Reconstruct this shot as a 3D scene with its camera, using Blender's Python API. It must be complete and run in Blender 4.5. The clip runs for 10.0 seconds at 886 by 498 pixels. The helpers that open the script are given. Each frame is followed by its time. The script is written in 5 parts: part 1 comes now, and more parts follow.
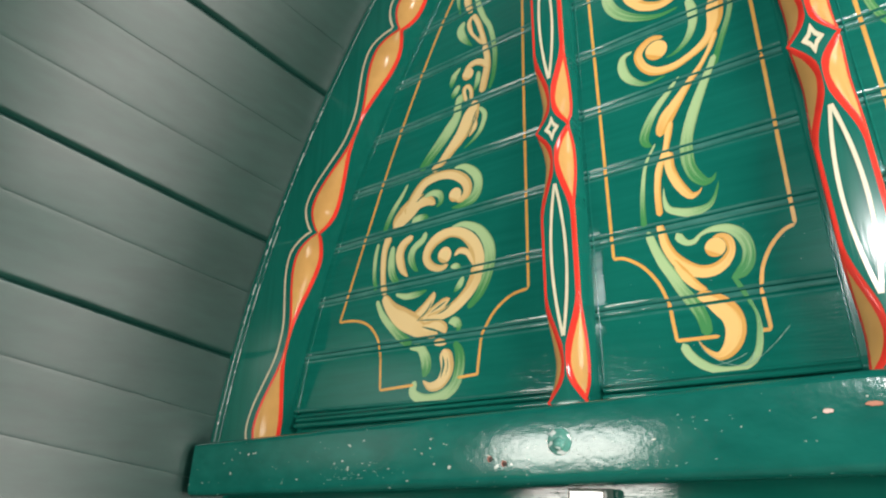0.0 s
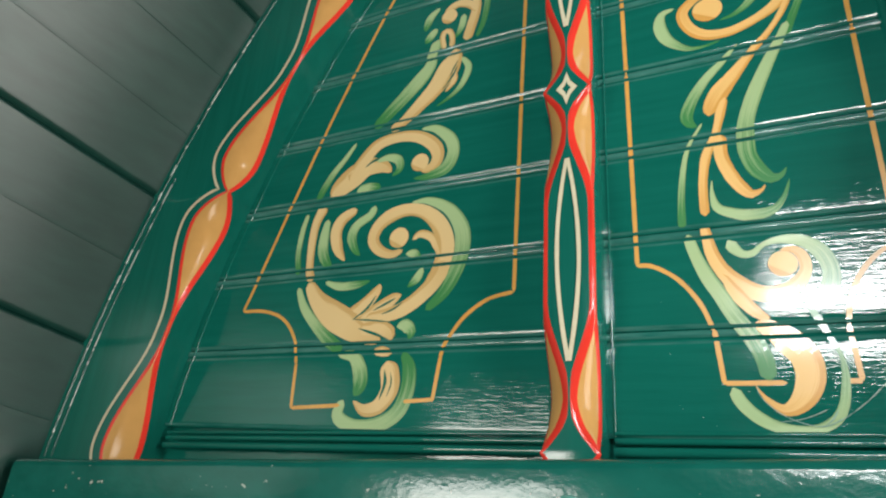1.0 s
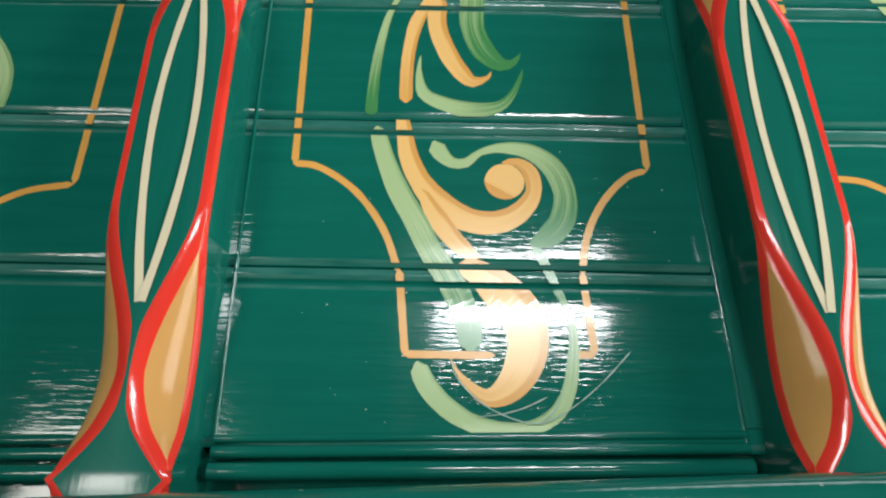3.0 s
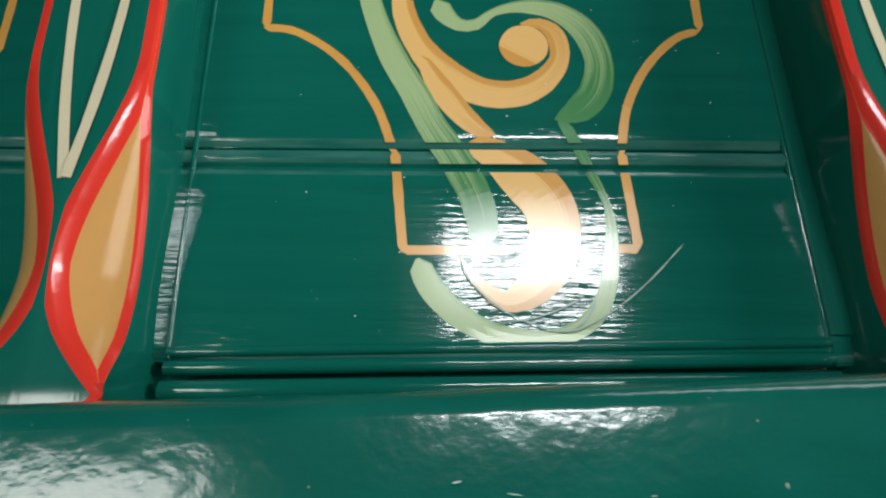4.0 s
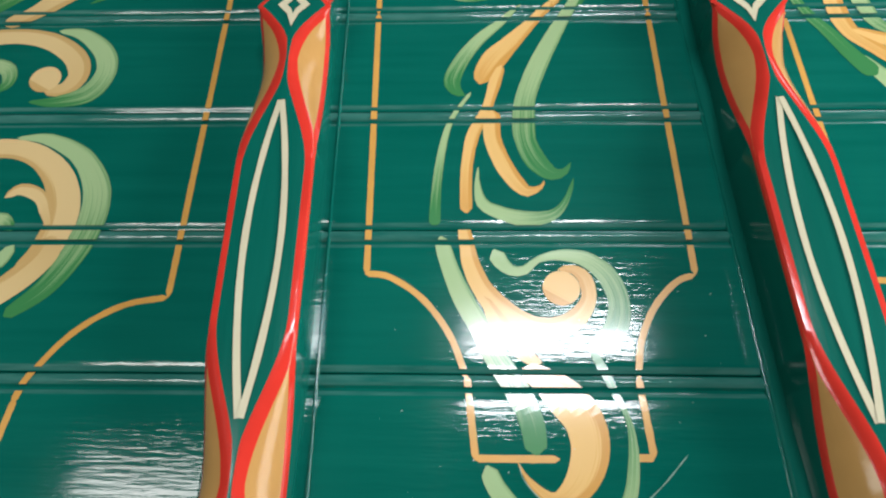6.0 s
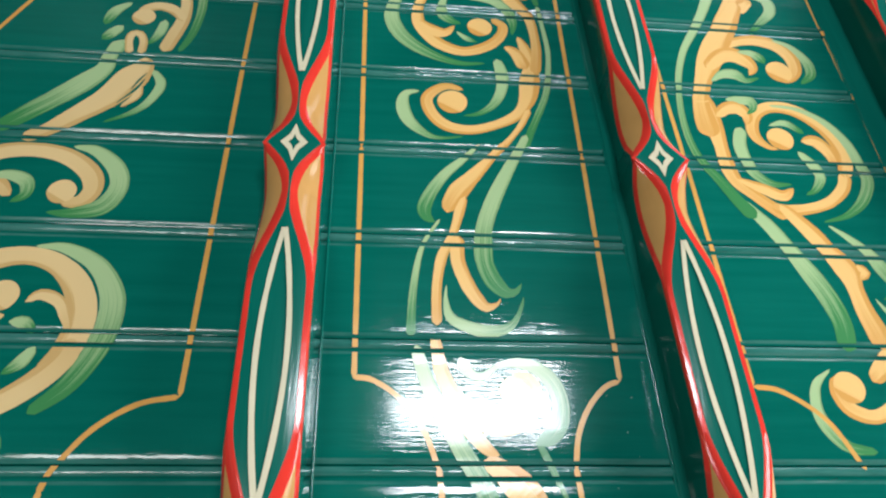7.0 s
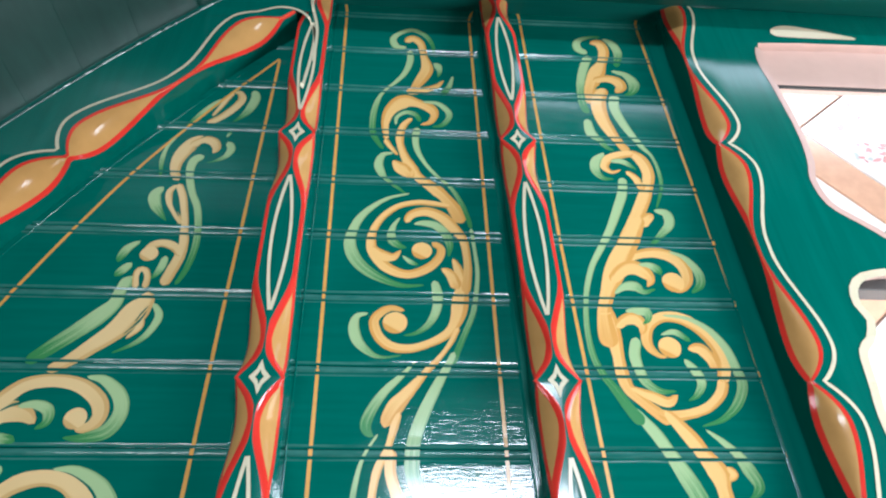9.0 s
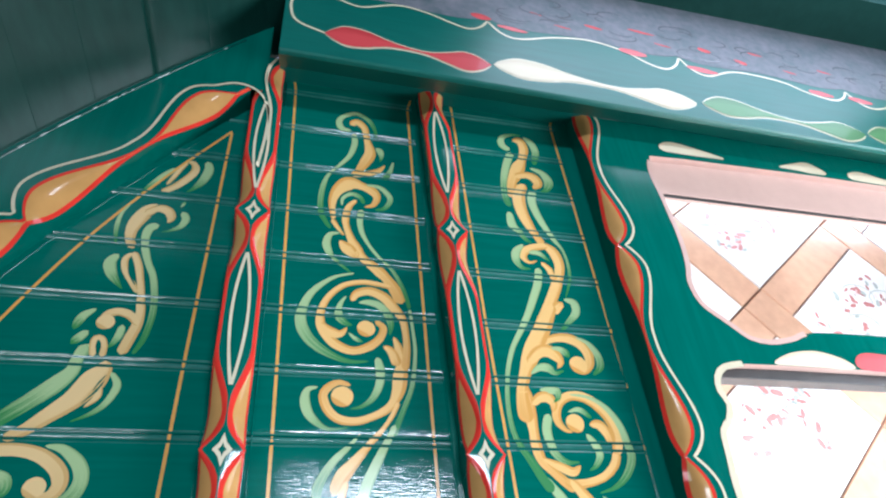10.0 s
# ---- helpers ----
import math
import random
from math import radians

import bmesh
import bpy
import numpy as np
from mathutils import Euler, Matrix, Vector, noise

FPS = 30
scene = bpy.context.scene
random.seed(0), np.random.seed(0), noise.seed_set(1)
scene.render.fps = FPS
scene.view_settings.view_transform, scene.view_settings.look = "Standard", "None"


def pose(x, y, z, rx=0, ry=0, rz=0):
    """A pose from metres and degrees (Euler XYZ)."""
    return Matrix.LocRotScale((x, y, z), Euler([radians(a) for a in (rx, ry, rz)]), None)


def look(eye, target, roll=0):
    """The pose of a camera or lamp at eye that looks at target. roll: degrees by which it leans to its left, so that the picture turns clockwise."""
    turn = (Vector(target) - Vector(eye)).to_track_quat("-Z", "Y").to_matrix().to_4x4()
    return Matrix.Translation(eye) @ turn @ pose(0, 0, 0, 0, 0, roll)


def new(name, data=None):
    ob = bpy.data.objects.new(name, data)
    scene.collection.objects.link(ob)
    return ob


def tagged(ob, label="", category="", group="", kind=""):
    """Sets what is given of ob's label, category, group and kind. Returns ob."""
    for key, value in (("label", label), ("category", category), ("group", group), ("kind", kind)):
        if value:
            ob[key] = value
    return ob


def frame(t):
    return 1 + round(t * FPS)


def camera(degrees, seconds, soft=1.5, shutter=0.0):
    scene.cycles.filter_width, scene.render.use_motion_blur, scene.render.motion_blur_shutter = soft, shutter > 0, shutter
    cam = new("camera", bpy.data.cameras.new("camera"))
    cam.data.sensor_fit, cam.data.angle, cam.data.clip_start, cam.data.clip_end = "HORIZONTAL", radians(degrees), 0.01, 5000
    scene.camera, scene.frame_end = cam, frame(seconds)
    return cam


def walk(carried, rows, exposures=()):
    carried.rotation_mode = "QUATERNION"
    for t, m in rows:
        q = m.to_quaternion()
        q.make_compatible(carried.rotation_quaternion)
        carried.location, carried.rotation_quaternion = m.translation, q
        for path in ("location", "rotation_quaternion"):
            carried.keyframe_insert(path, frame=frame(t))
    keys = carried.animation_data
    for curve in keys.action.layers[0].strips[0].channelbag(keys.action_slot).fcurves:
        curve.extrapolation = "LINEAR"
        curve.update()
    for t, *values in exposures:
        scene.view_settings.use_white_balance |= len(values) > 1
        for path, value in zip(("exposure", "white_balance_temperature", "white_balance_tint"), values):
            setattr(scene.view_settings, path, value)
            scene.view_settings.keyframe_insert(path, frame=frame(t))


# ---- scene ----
cam = camera(68.9, 10.0, 2.2)
PATH = [
    (0, (0.29, -0.691, 0.736), (-0.87, 0.783, 1.429), 1.2),
    (0.5, (0.191, -0.633, 0.772), (-0.891, 0.906, 1.449), 2.6),
    (1, (0.106, -0.557, 0.784), (-0.778, 1.082, 1.512), 4.6),
    (1.5, (0.056, -0.485, 0.803), (-0.536, 1.269, 1.561), 3.5),
    (2, (0.044, -0.445, 0.825), (-0.287, 1.353, 1.636), 2.7),
    (2.5, (0.065, -0.374, 0.824), (-0.003, 1.452, 1.637), 1.3),
    (3, (0.082, -0.311, 0.815), (0.105, 1.536, 1.581), 0.7),
    (3.2, (0.084, -0.291, 0.814), (0.097, 1.571, 1.544), 0.3),
    (4.3, (0.084, -0.236, 0.802), (0.063, 1.652, 1.465), 0.6),
    (4.5, (0.083, -0.237, 0.803), (0.04, 1.646, 1.475), 0.7),
    (5, (0.078, -0.264, 0.819), (-0.003, 1.579, 1.591), 0.5),
    (5.5, (0.079, -0.296, 0.83), (-0.013, 1.508, 1.69), 0.9),
    (5.7, (0.076, -0.32, 0.844), (-0.03, 1.5, 1.667), 1.0),
    (6.8, (0.018, -0.427, 0.835), (0.191, 1.3, 1.828), -1.0),
    (7, (0.024, -0.447, 0.845), (0.199, 1.283, 1.833), -1.1),
    (7.5, (0.076, -0.506, 0.87), (0.203, 1.201, 1.903), -0.1),
    (8, (0.099, -0.537, 0.869), (0.181, 1.137, 1.96), -0.4),
    (8.5, (0.118, -0.569, 0.884), (0.162, 1.086, 2.006), -0.1),
    (9, (0.091, -0.639, 0.897), (0.205, 0.978, 2.07), -1.0),
    (9.5, (0.029, -0.708, 0.905), (0.279, 0.866, 2.114), -3.6),
    (10, (0.0, -0.753, 0.898), (0.46, 0.759, 2.123), -5.2),
]
walk(cam, [(t, look(eye, target, roll)) for t, eye, target, roll in PATH],
     ((0.0, 1.55, 6700, 10), (1.0, 1.27, 6700, 10), (2.0, 1.30, 6600, 10), (2.6, 1.2, 6600, 10), (3.2, 1.08, 6550, 10), (4.3, 0.80, 6500, 10), (5.5, 1.10, 6350, 10), (7.0, 1.27, 6150, 10), (8.5, 1.35, 5800, 10), (10.0, 1.30, 5550, 12)))

# ---------------------------------------------------------------- world and light
world = bpy.data.worlds.new("sky")
scene.world = world
world.use_nodes = True
wn = world.node_tree.nodes
sky = wn.new("ShaderNodeTexSky")
sky.sky_type, sky.sun_disc, sky.sun_elevation, sky.sun_rotation = "NISHITA", False, radians(48), radians(35)
wn["Background"].inputs[1].default_value = 0.1
world.node_tree.links.new(sky.outputs[0], wn["Background"].inputs[0])


def area_light(name, m, sx, sy, watts, colour):
    data = bpy.data.lights.new(name, "AREA")
    data.shape, data.size, data.size_y, data.energy, data.color = "RECTANGLE", sx, sy, watts, colour
    ob = new(name, data)
    ob.matrix_world = m
    return ob


area_light("window_daylight", look((0.515, -2.80, 1.77), (0.37, 0, 1.28)), 0.84, 0.23, 18.5, (0.95, 0.98, 1.0))
area_light("doorway_daylight", look((1.57, -0.61, 0.90), (0.4, -0.45, 1.0)), 0.58, 1.36, 16.5, (1.0, 0.97, 0.93))
area_light("low_window_daylight", look((-0.58, -1.135, 0.83), (-0.58, 0, 0.88)), 0.42, 0.26, 2.4, (1.0, 0.97, 0.92))
# added fill lamp above the ceiling, brightens the header beam
area_light("header_fill_light", look((0.95, -0.36, 2.19), (0.95, -0.3601, 1.0)), 1.1, 0.26, 1.9, (0.95, 0.97, 1.0))
area_light("outside_skylight", look((1.3, 0.13, 2.3), (1.3, 0.36, 1.3)), 1.6, 0.14, 3.8, (1.0, 0.97, 0.94))
area_light("outside_daylight", look((1.15, 0.02, 0.62), (1.15, 0.40, 1.0)), 0.9, 0.25, 15.0, (1.0, 0.97, 0.93))



# ---------------------------------------------------------------- materials
def material(name, colour, rough=0.3, metal=0.0, coat=0.0, shine=0.5, vary=0.12, grain=(40, 40, 40), bump=0.0, bump_scale=(30, 30, 30), second=None, stain=6.0, flecks=None):
    m = bpy.data.materials.new(name)
    m.use_nodes = True
    n, l = m.node_tree.nodes, m.node_tree.links
    bsdf = n["Principled BSDF"]
    bsdf.inputs["Metallic"].default_value = metal
    bsdf.inputs["Specular IOR Level"].default_value = shine
    bsdf.inputs["Coat Weight"].default_value = coat
    bsdf.inputs["Coat Roughness"].default_value = 0.06
    co = n.new("ShaderNodeNewGeometry")

    def noise_at(scale, size, detail):
        mp = n.new("ShaderNodeMapping")
        mp.inputs["Scale"].default_value = scale
        l.new(co.outputs["Position"], mp.inputs["Vector"])
        t = n.new("ShaderNodeTexNoise")
        t.inputs["Scale"].default_value, t.inputs["Detail"].default_value = size, detail
        l.new(mp.outputs[0], t.inputs["Vector"])
        return t.outputs["Fac"]

    fine, broad = noise_at(grain, 1.0, 4), noise_at((1, 1, 1), stain, 3)
    add = n.new("ShaderNodeMath")
    add.operation = "ADD"
    l.new(fine, add.inputs[0]), l.new(broad, add.inputs[1])
    ramp = n.new("ShaderNodeMapRange")
    ramp.inputs["From Min"].default_value, ramp.inputs["From Max"].default_value = 0.6, 1.4
    l.new(add.outputs[0], ramp.inputs["Value"])
    mix = n.new("ShaderNodeMix")
    mix.data_type = "RGBA"
    other = second or tuple(c * (1 + vary) + 0.02 * vary for c in colour)
    mix.inputs["A"].default_value = (*(c * (1 - vary) for c in colour), 1) if second is None else (*colour, 1)
    mix.inputs["B"].default_value = (*other, 1)
    l.new(ramp.outputs[0], mix.inputs["Factor"])
    l.new(mix.outputs["Result"], bsdf.inputs["Base Color"])
    if flecks:
        size, low, pale = flecks
        fl = n.new("ShaderNodeMapRange")
        fl.inputs["From Min"].default_value, fl.inputs["From Max"].default_value = low, low + 0.04
        both = n.new("ShaderNodeMath")
        both.operation, both.inputs[1].default_value = "MULTIPLY_ADD", 0.3
        l.new(noise_at((0.6, 1, 1), size * 0.12, 2), both.inputs[0])
        l.new(noise_at((0.7, 1, 1), size, 2), both.inputs[2])
        l.new(both.outputs[0], fl.inputs["Value"])
        chips = n.new("ShaderNodeMix")
        chips.data_type = "RGBA"
        chips.inputs["B"].default_value = (*pale, 1)
        l.new(fl.outputs[0], chips.inputs["Factor"])
        l.new(mix.outputs["Result"], chips.inputs["A"])
        l.new(chips.outputs["Result"], bsdf.inputs["Base Color"])
    rr = n.new("ShaderNodeMapRange")
    rr.inputs["To Min"].default_value, rr.inputs["To Max"].default_value = rough * 0.75, min(1.0, rough * 1.3)
    l.new(broad, rr.inputs["Value"])
    l.new(rr.outputs[0], bsdf.inputs["Roughness"])
    if bump:
        b = n.new("ShaderNodeBump")
        b.inputs["Strength"].default_value, b.inputs["Distance"].default_value = bump, 0.0006
        l.new(noise_at(bump_scale, 1.0, 3), b.inputs["Height"])
        l.new(b.outputs[0], bsdf.inputs["Normal"])
    return m


def stroke_material(name, dark, light, edge=0.3, rough=0.2, fade=(0.5, 0.95), fade_to=0.25, soft=(0.25, 0.12), dry=0.0):
    """A brushed stroke of paint: dark along one side and at its ends, light along the other, streaked lengthwise by the brush."""
    m = material(name, dark, rough, coat=0.2)
    n, l = m.node_tree.nodes, m.node_tree.links
    uv = n.new("ShaderNodeUVMap")
    uv.uv_map = "stroke"
    sep = n.new("ShaderNodeSeparateXYZ")
    l.new(uv.outputs[0], sep.inputs[0])
    mp = n.new("ShaderNodeMapping")
    mp.inputs["Scale"].default_value = (3.0, 14.0, 1.0)
    l.new(uv.outputs[0], mp.inputs["Vector"])
    t = n.new("ShaderNodeTexNoise")
    t.inputs["Scale"].default_value, t.inputs["Detail"].default_value = 1.0, 2
    l.new(mp.outputs[0], t.inputs["Vector"])
    wob = n.new("ShaderNodeMath")
    wob.operation, wob.inputs[1].default_value, wob.inputs[2].default_value = "MULTIPLY_ADD", 0.6, -0.3
    l.new(t.outputs["Fac"], wob.inputs[0])
    add = n.new("ShaderNodeMath")
    add.operation = "ADD"
    l.new(sep.outputs[1], add.inputs[0]), l.new(wob.outputs[0], add.inputs[1])
    step = n.new("ShaderNodeMapRange")
    step.interpolation_type = "SMOOTHSTEP"
    step.inputs["From Min"].default_value, step.inputs["From Max"].default_value = edge - soft[0], edge + soft[1]
    l.new(add.outputs[0], step.inputs["Value"])
    along = n.new("ShaderNodeMapRange")
    along.inputs["From Min"].default_value, along.inputs["From Max"].default_value = fade
    along.inputs["To Min"].default_value, along.inputs["To Max"].default_value = 1.0, fade_to
    # the bristles run dry one after the other, so the paint thins out in streaks
    streak = n.new("ShaderNodeMapping")
    streak.inputs["Scale"].default_value = (1.2, 11.0, 1.0)
    l.new(uv.outputs[0], streak.inputs["Vector"])
    bristle = n.new("ShaderNodeTexNoise")
    bristle.inputs["Scale"].default_value, bristle.inputs["Detail"].default_value = 1.6, 3
    l.new(streak.outputs[0], bristle.inputs["Vector"])
    thin = n.new("ShaderNodeMath")
    thin.operation, thin.inputs[1].default_value, thin.inputs[2].default_value = "MULTIPLY_ADD", dry, -0.5 * dry
    l.new(bristle.outputs["Fac"], thin.inputs[0])
    reach = n.new("ShaderNodeMath")
    reach.operation = "ADD"
    l.new(sep.outputs[0], reach.inputs[0]), l.new(thin.outputs[0], reach.inputs[1])
    l.new(reach.outputs[0], along.inputs["Value"])
    mul = n.new("ShaderNodeMath")
    mul.operation = "MULTIPLY"
    l.new(step.outputs[0], mul.inputs[0]), l.new(along.outputs[0], mul.inputs[1])
    mix = n.new("ShaderNodeMix")
    mix.data_type = "RGBA"
    mix.inputs["A"].default_value, mix.inputs["B"].default_value = (*dark, 1), (*light, 1)
    l.new(mul.outputs[0], mix.inputs["Factor"])
    l.new(mix.outputs["Result"], n["Principled BSDF"].inputs["Base Color"])
    return m


GREEN = material("green_coach_paint", (0.0016, 0.106, 0.079), 0.08, vary=0.16, grain=(8, 30, 120), bump=0.26, bump_scale=(46, 60, 430), stain=5)
# streaky paler green: reflected light along the joints, put into the colour
GREEN_SHEEN = material("green_paint_edge_sheen", (0.003, 0.10, 0.08), 0.12, vary=0.2, grain=(38, 300, 300), bump=0.5, bump_scale=(60, 300, 500), second=(0.06, 0.19, 0.16), stain=14)
GREEN_V = material("green_coach_paint_upright", (0.0018, 0.100, 0.074), 0.14, coat=0.0, vary=0.16, grain=(120, 60, 8), bump=0.16, bump_scale=(420, 200, 20), stain=5)
GREEN_OLD = material("green_paint_worn", (0.0022, 0.100, 0.077), 0.14, coat=0.0, vary=0.2, grain=(30, 60, 60), bump=0.42, bump_scale=(110, 130, 150), stain=9, flecks=(150, 0.86, (0.42, 0.48, 0.42)))
# dark green broken by irregular pale dashes
BEAD_FLECKED = material("green_paint_flecked_beads", (0.003, 0.06, 0.047), 0.16, vary=0.2, grain=(60, 60, 60), bump=0.5, bump_scale=(120, 120, 160), flecks=(60, 0.70, (0.26, 0.34, 0.31)))
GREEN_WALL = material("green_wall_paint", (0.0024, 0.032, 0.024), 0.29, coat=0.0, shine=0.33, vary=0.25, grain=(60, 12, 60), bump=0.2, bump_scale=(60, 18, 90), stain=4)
GREEN_SATIN = material("green_satin_paint", (0.0018, 0.100, 0.078), 0.42, vary=0.16, grain=(8, 60, 90), bump=0.16, bump_scale=(40, 60, 200), stain=5)
RED = material("red_paint", (0.58, 0.032, 0.020), 0.12, coat=0.0, shine=0.3, vary=0.15, bump=0.45, bump_scale=(90, 90, 60))
OCHRE = material("ochre_paint", (0.46, 0.25, 0.08), 0.13, coat=0.0, shine=0.15, vary=0.12, bump=0.40, bump_scale=(110, 110, 70))
CREAM = material("cream_paint", (0.58, 0.53, 0.37), 0.25, coat=0.3, vary=0.08)
GOLD_LINE = material("gold_line_paint", (0.62, 0.32, 0.07), 0.25, coat=0.3, vary=0.15)
GOLD = stroke_material("gold_scroll_paint", (0.60, 0.31, 0.075), (0.74, 0.46, 0.165), 0.30, fade=(0.62, 0.92), fade_to=0.25, soft=(0.09, 0.05), dry=0.6)
# scroll gold of the curved panel, its shade and glare partly put into colour
TAN_SHADED = stroke_material("tan_scroll_paint_shaded", (0.52, 0.34, 0.13), (0.66, 0.48, 0.23), 0.26, fade=(0.6, 1.0), fade_to=0.4, soft=(0.10, 0.05))
LEAF = stroke_material("leaf_green_scroll_paint", (0.045, 0.205, 0.065), (0.34, 0.47, 0.235), 0.10, fade=(0.48, 0.80), fade_to=0.0, dry=0.9)
GREEN_DAB = stroke_material("green_lobe_paint", (0.045, 0.15, 0.045), (0.065, 0.19, 0.06), 0.3, rough=0.5)
RED_DAB = stroke_material("red_lobe_paint", (0.42, 0.03, 0.035), (0.52, 0.05, 0.055), 0.3, rough=0.5)
CREAM_DAB = stroke_material("cream_lobe_paint", (0.53, 0.45, 0.30), (0.64, 0.56, 0.40), 0.3, rough=0.5)
WALL = material("green_rear_wall_paint", (0.015, 0.07, 0.055), 0.8, shine=0.15, vary=0.2, bump=0.2)
DADO = material("brown_dado_paint", (0.16, 0.12, 0.085), 0.4, vary=0.1)
FLOOR = material("floor_boards_paint", (0.13, 0.10, 0.075), 0.45, vary=0.3, grain=(6, 90, 60), bump=0.2)
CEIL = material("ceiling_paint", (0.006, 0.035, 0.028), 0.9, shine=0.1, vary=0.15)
STEEL = material("bright_steel", (0.58, 0.58, 0.56), 0.38, metal=1.0, vary=0.1, bump=0.3)
RUST = material("bare_wood_rust", (0.42, 0.17, 0.10), 0.6, vary=0.3)
PINK = material("pale_pink_board_paint", (0.52, 0.35, 0.29), 0.4, vary=0.06)
TILE = material("white_tile_glaze", (0.82, 0.80, 0.76), 0.12, vary=0.05)
PEACH = material("peach_tile_glaze", (0.66, 0.40, 0.26), 0.2, vary=0.12)
ROSE = material("rose_print", (0.58, 0.24, 0.22), 0.3, vary=0.2)


# ---------------------------------------------------------------- helpers
def mesh_object(name, bm, mats, parent=None, label="", smooth=False):
    me = bpy.data.meshes.new(name)
    bm.normal_update()
    bm.to_mesh(me)
    bm.free()
    for mt in (mats if isinstance(mats, (list, tuple)) else [mats]):
        me.materials.append(mt)
    if smooth:
        for p in me.polygons:
            p.use_smooth = True
    ob = new(name, me)
    if parent is not None:
        ob.parent = parent
    if label:
        ob["label"] = label
    return ob


def part(name, bm, mats, parent, label="", smooth=False):
    return mesh_object(name, bm, mats, parent, label, smooth)


def empty(name, label, category, kind="", group=""):
    return tagged(new(name), label, category, group, kind)


def box(bm, x0, x1, y0, y1, z0, z1, mat=0, bevel=0.0):
    v = [bm.verts.new(p) for p in ((x0, y0, z0), (x1, y0, z0), (x1, y1, z0), (x0, y1, z0), (x0, y0, z1), (x1, y0, z1), (x1, y1, z1), (x0, y1, z1))]
    fs = [bm.faces.new([v[i] for i in q]) for q in ((0, 3, 2, 1), (4, 5, 6, 7), (0, 1, 5, 4), (1, 2, 6, 5), (2, 3, 7, 6), (3, 0, 4, 7))]
    for f in fs:
        f.material_index = mat
    if bevel:
        bmesh.ops.bevel(bm, geom=list({e for f in fs for e in f.edges}), offset=bevel, segments=2, affect="EDGES", profile=0.6)
    return bm


def sheet(bm, rows, mat=0, closed=False):
    """Quads between rows of points; mat: one index, or a function of the column."""
    vs = [[bm.verts.new(p) for p in r] for r in rows]
    n = len(rows[0])
    for a, b in zip(vs, vs[1:]):
        for i in range(n if closed else n - 1):
            j = (i + 1) % n
            f = bm.faces.new((a[i], a[j], b[j], b[i]))
            f.material_index = mat(i) if callable(mat) else mat
    return vs


def smooth_step(a, b, x):
    t = min(1.0, max(0.0, (x - a) / (b - a)))
    return t * t * (3 - 2 * t)


def spline(pts, step=0.004):
    """Points along a Catmull-Rom curve through pts (tuples of any length), about step apart in the first two."""
    p = [np.array(q, float) for q in pts]
    p = [2 * p[0] - p[1]] + p + [2 * p[-1] - p[-2]]
    out = []
    for i in range(1, len(p) - 2):
        a, b, c, d = p[i - 1:i + 3]
        n = max(2, int(np.hypot(*(c - b)[:2]) / step))
        for k in range(n):
            t = k / n
            out.append(0.5 * (2 * b + (c - a) * t + (2 * a - 5 * b + 4 * c - d) * t * t + (3 * b - a - 3 * c + d) * t ** 3))
    out.append(p[-2])
    return out


# ---------------------------------------------------------------- the plan
PITCH, JOINT0 = 0.09, 0.93          # boards of the panelled wall: joints at 0.93 + 0.09 k
Z_BOTTOM, Z_TOP = 0.835, 1.87
RIB = 0.0240
RIB_FRONT, STILE_FRONT = -0.0365, -0.042
RIGHT_EDGE = 0.508


def edge_left(z):
    """Inner edge of the curved stile."""
    u = z - 0.8
    return -0.557 + 0.1146 * u + 0.3816 * u * u


def corner_left(z):
    """Where the curved side wall meets the panelled wall."""
    u = z - 0.8
    return -0.70 + 0.14 * u + 0.36 * u * u


def up_1(z):
    return -0.0508 - 0.012 * (z - 1.17)


def up_2(z):
    return 0.2485 - 0.036 * (z - 1.17)


def edge_right(z):
    return RIGHT_EDGE + 0.012 * (1.3 - z)


def surf(z):
    """Depth of the boards' faces: each is slightly crowned and lies a hair out of true."""
    p = ((z - JOINT0) / PITCH) % 1.0
    k = math.floor((z - JOINT0) / PITCH)
    lean = 0.00038 * math.sin(k * 2.3 + 0.6) * (2 * p - 1) * max(0.0, min(1.0, (p - 0.0925) / 0.08, (0.9 - p) / 0.08))
    if p < 0.03 or p > 0.945:
        return -0.0009
    if p < 0.0925 or p > 0.9:
        return -0.0003
    return lean - 0.0003 - 0.00010 * (1 - (2 * (p - 0.0925) / 0.815 - 1) ** 2)


def rail_line(x):
    return 0.040 * x


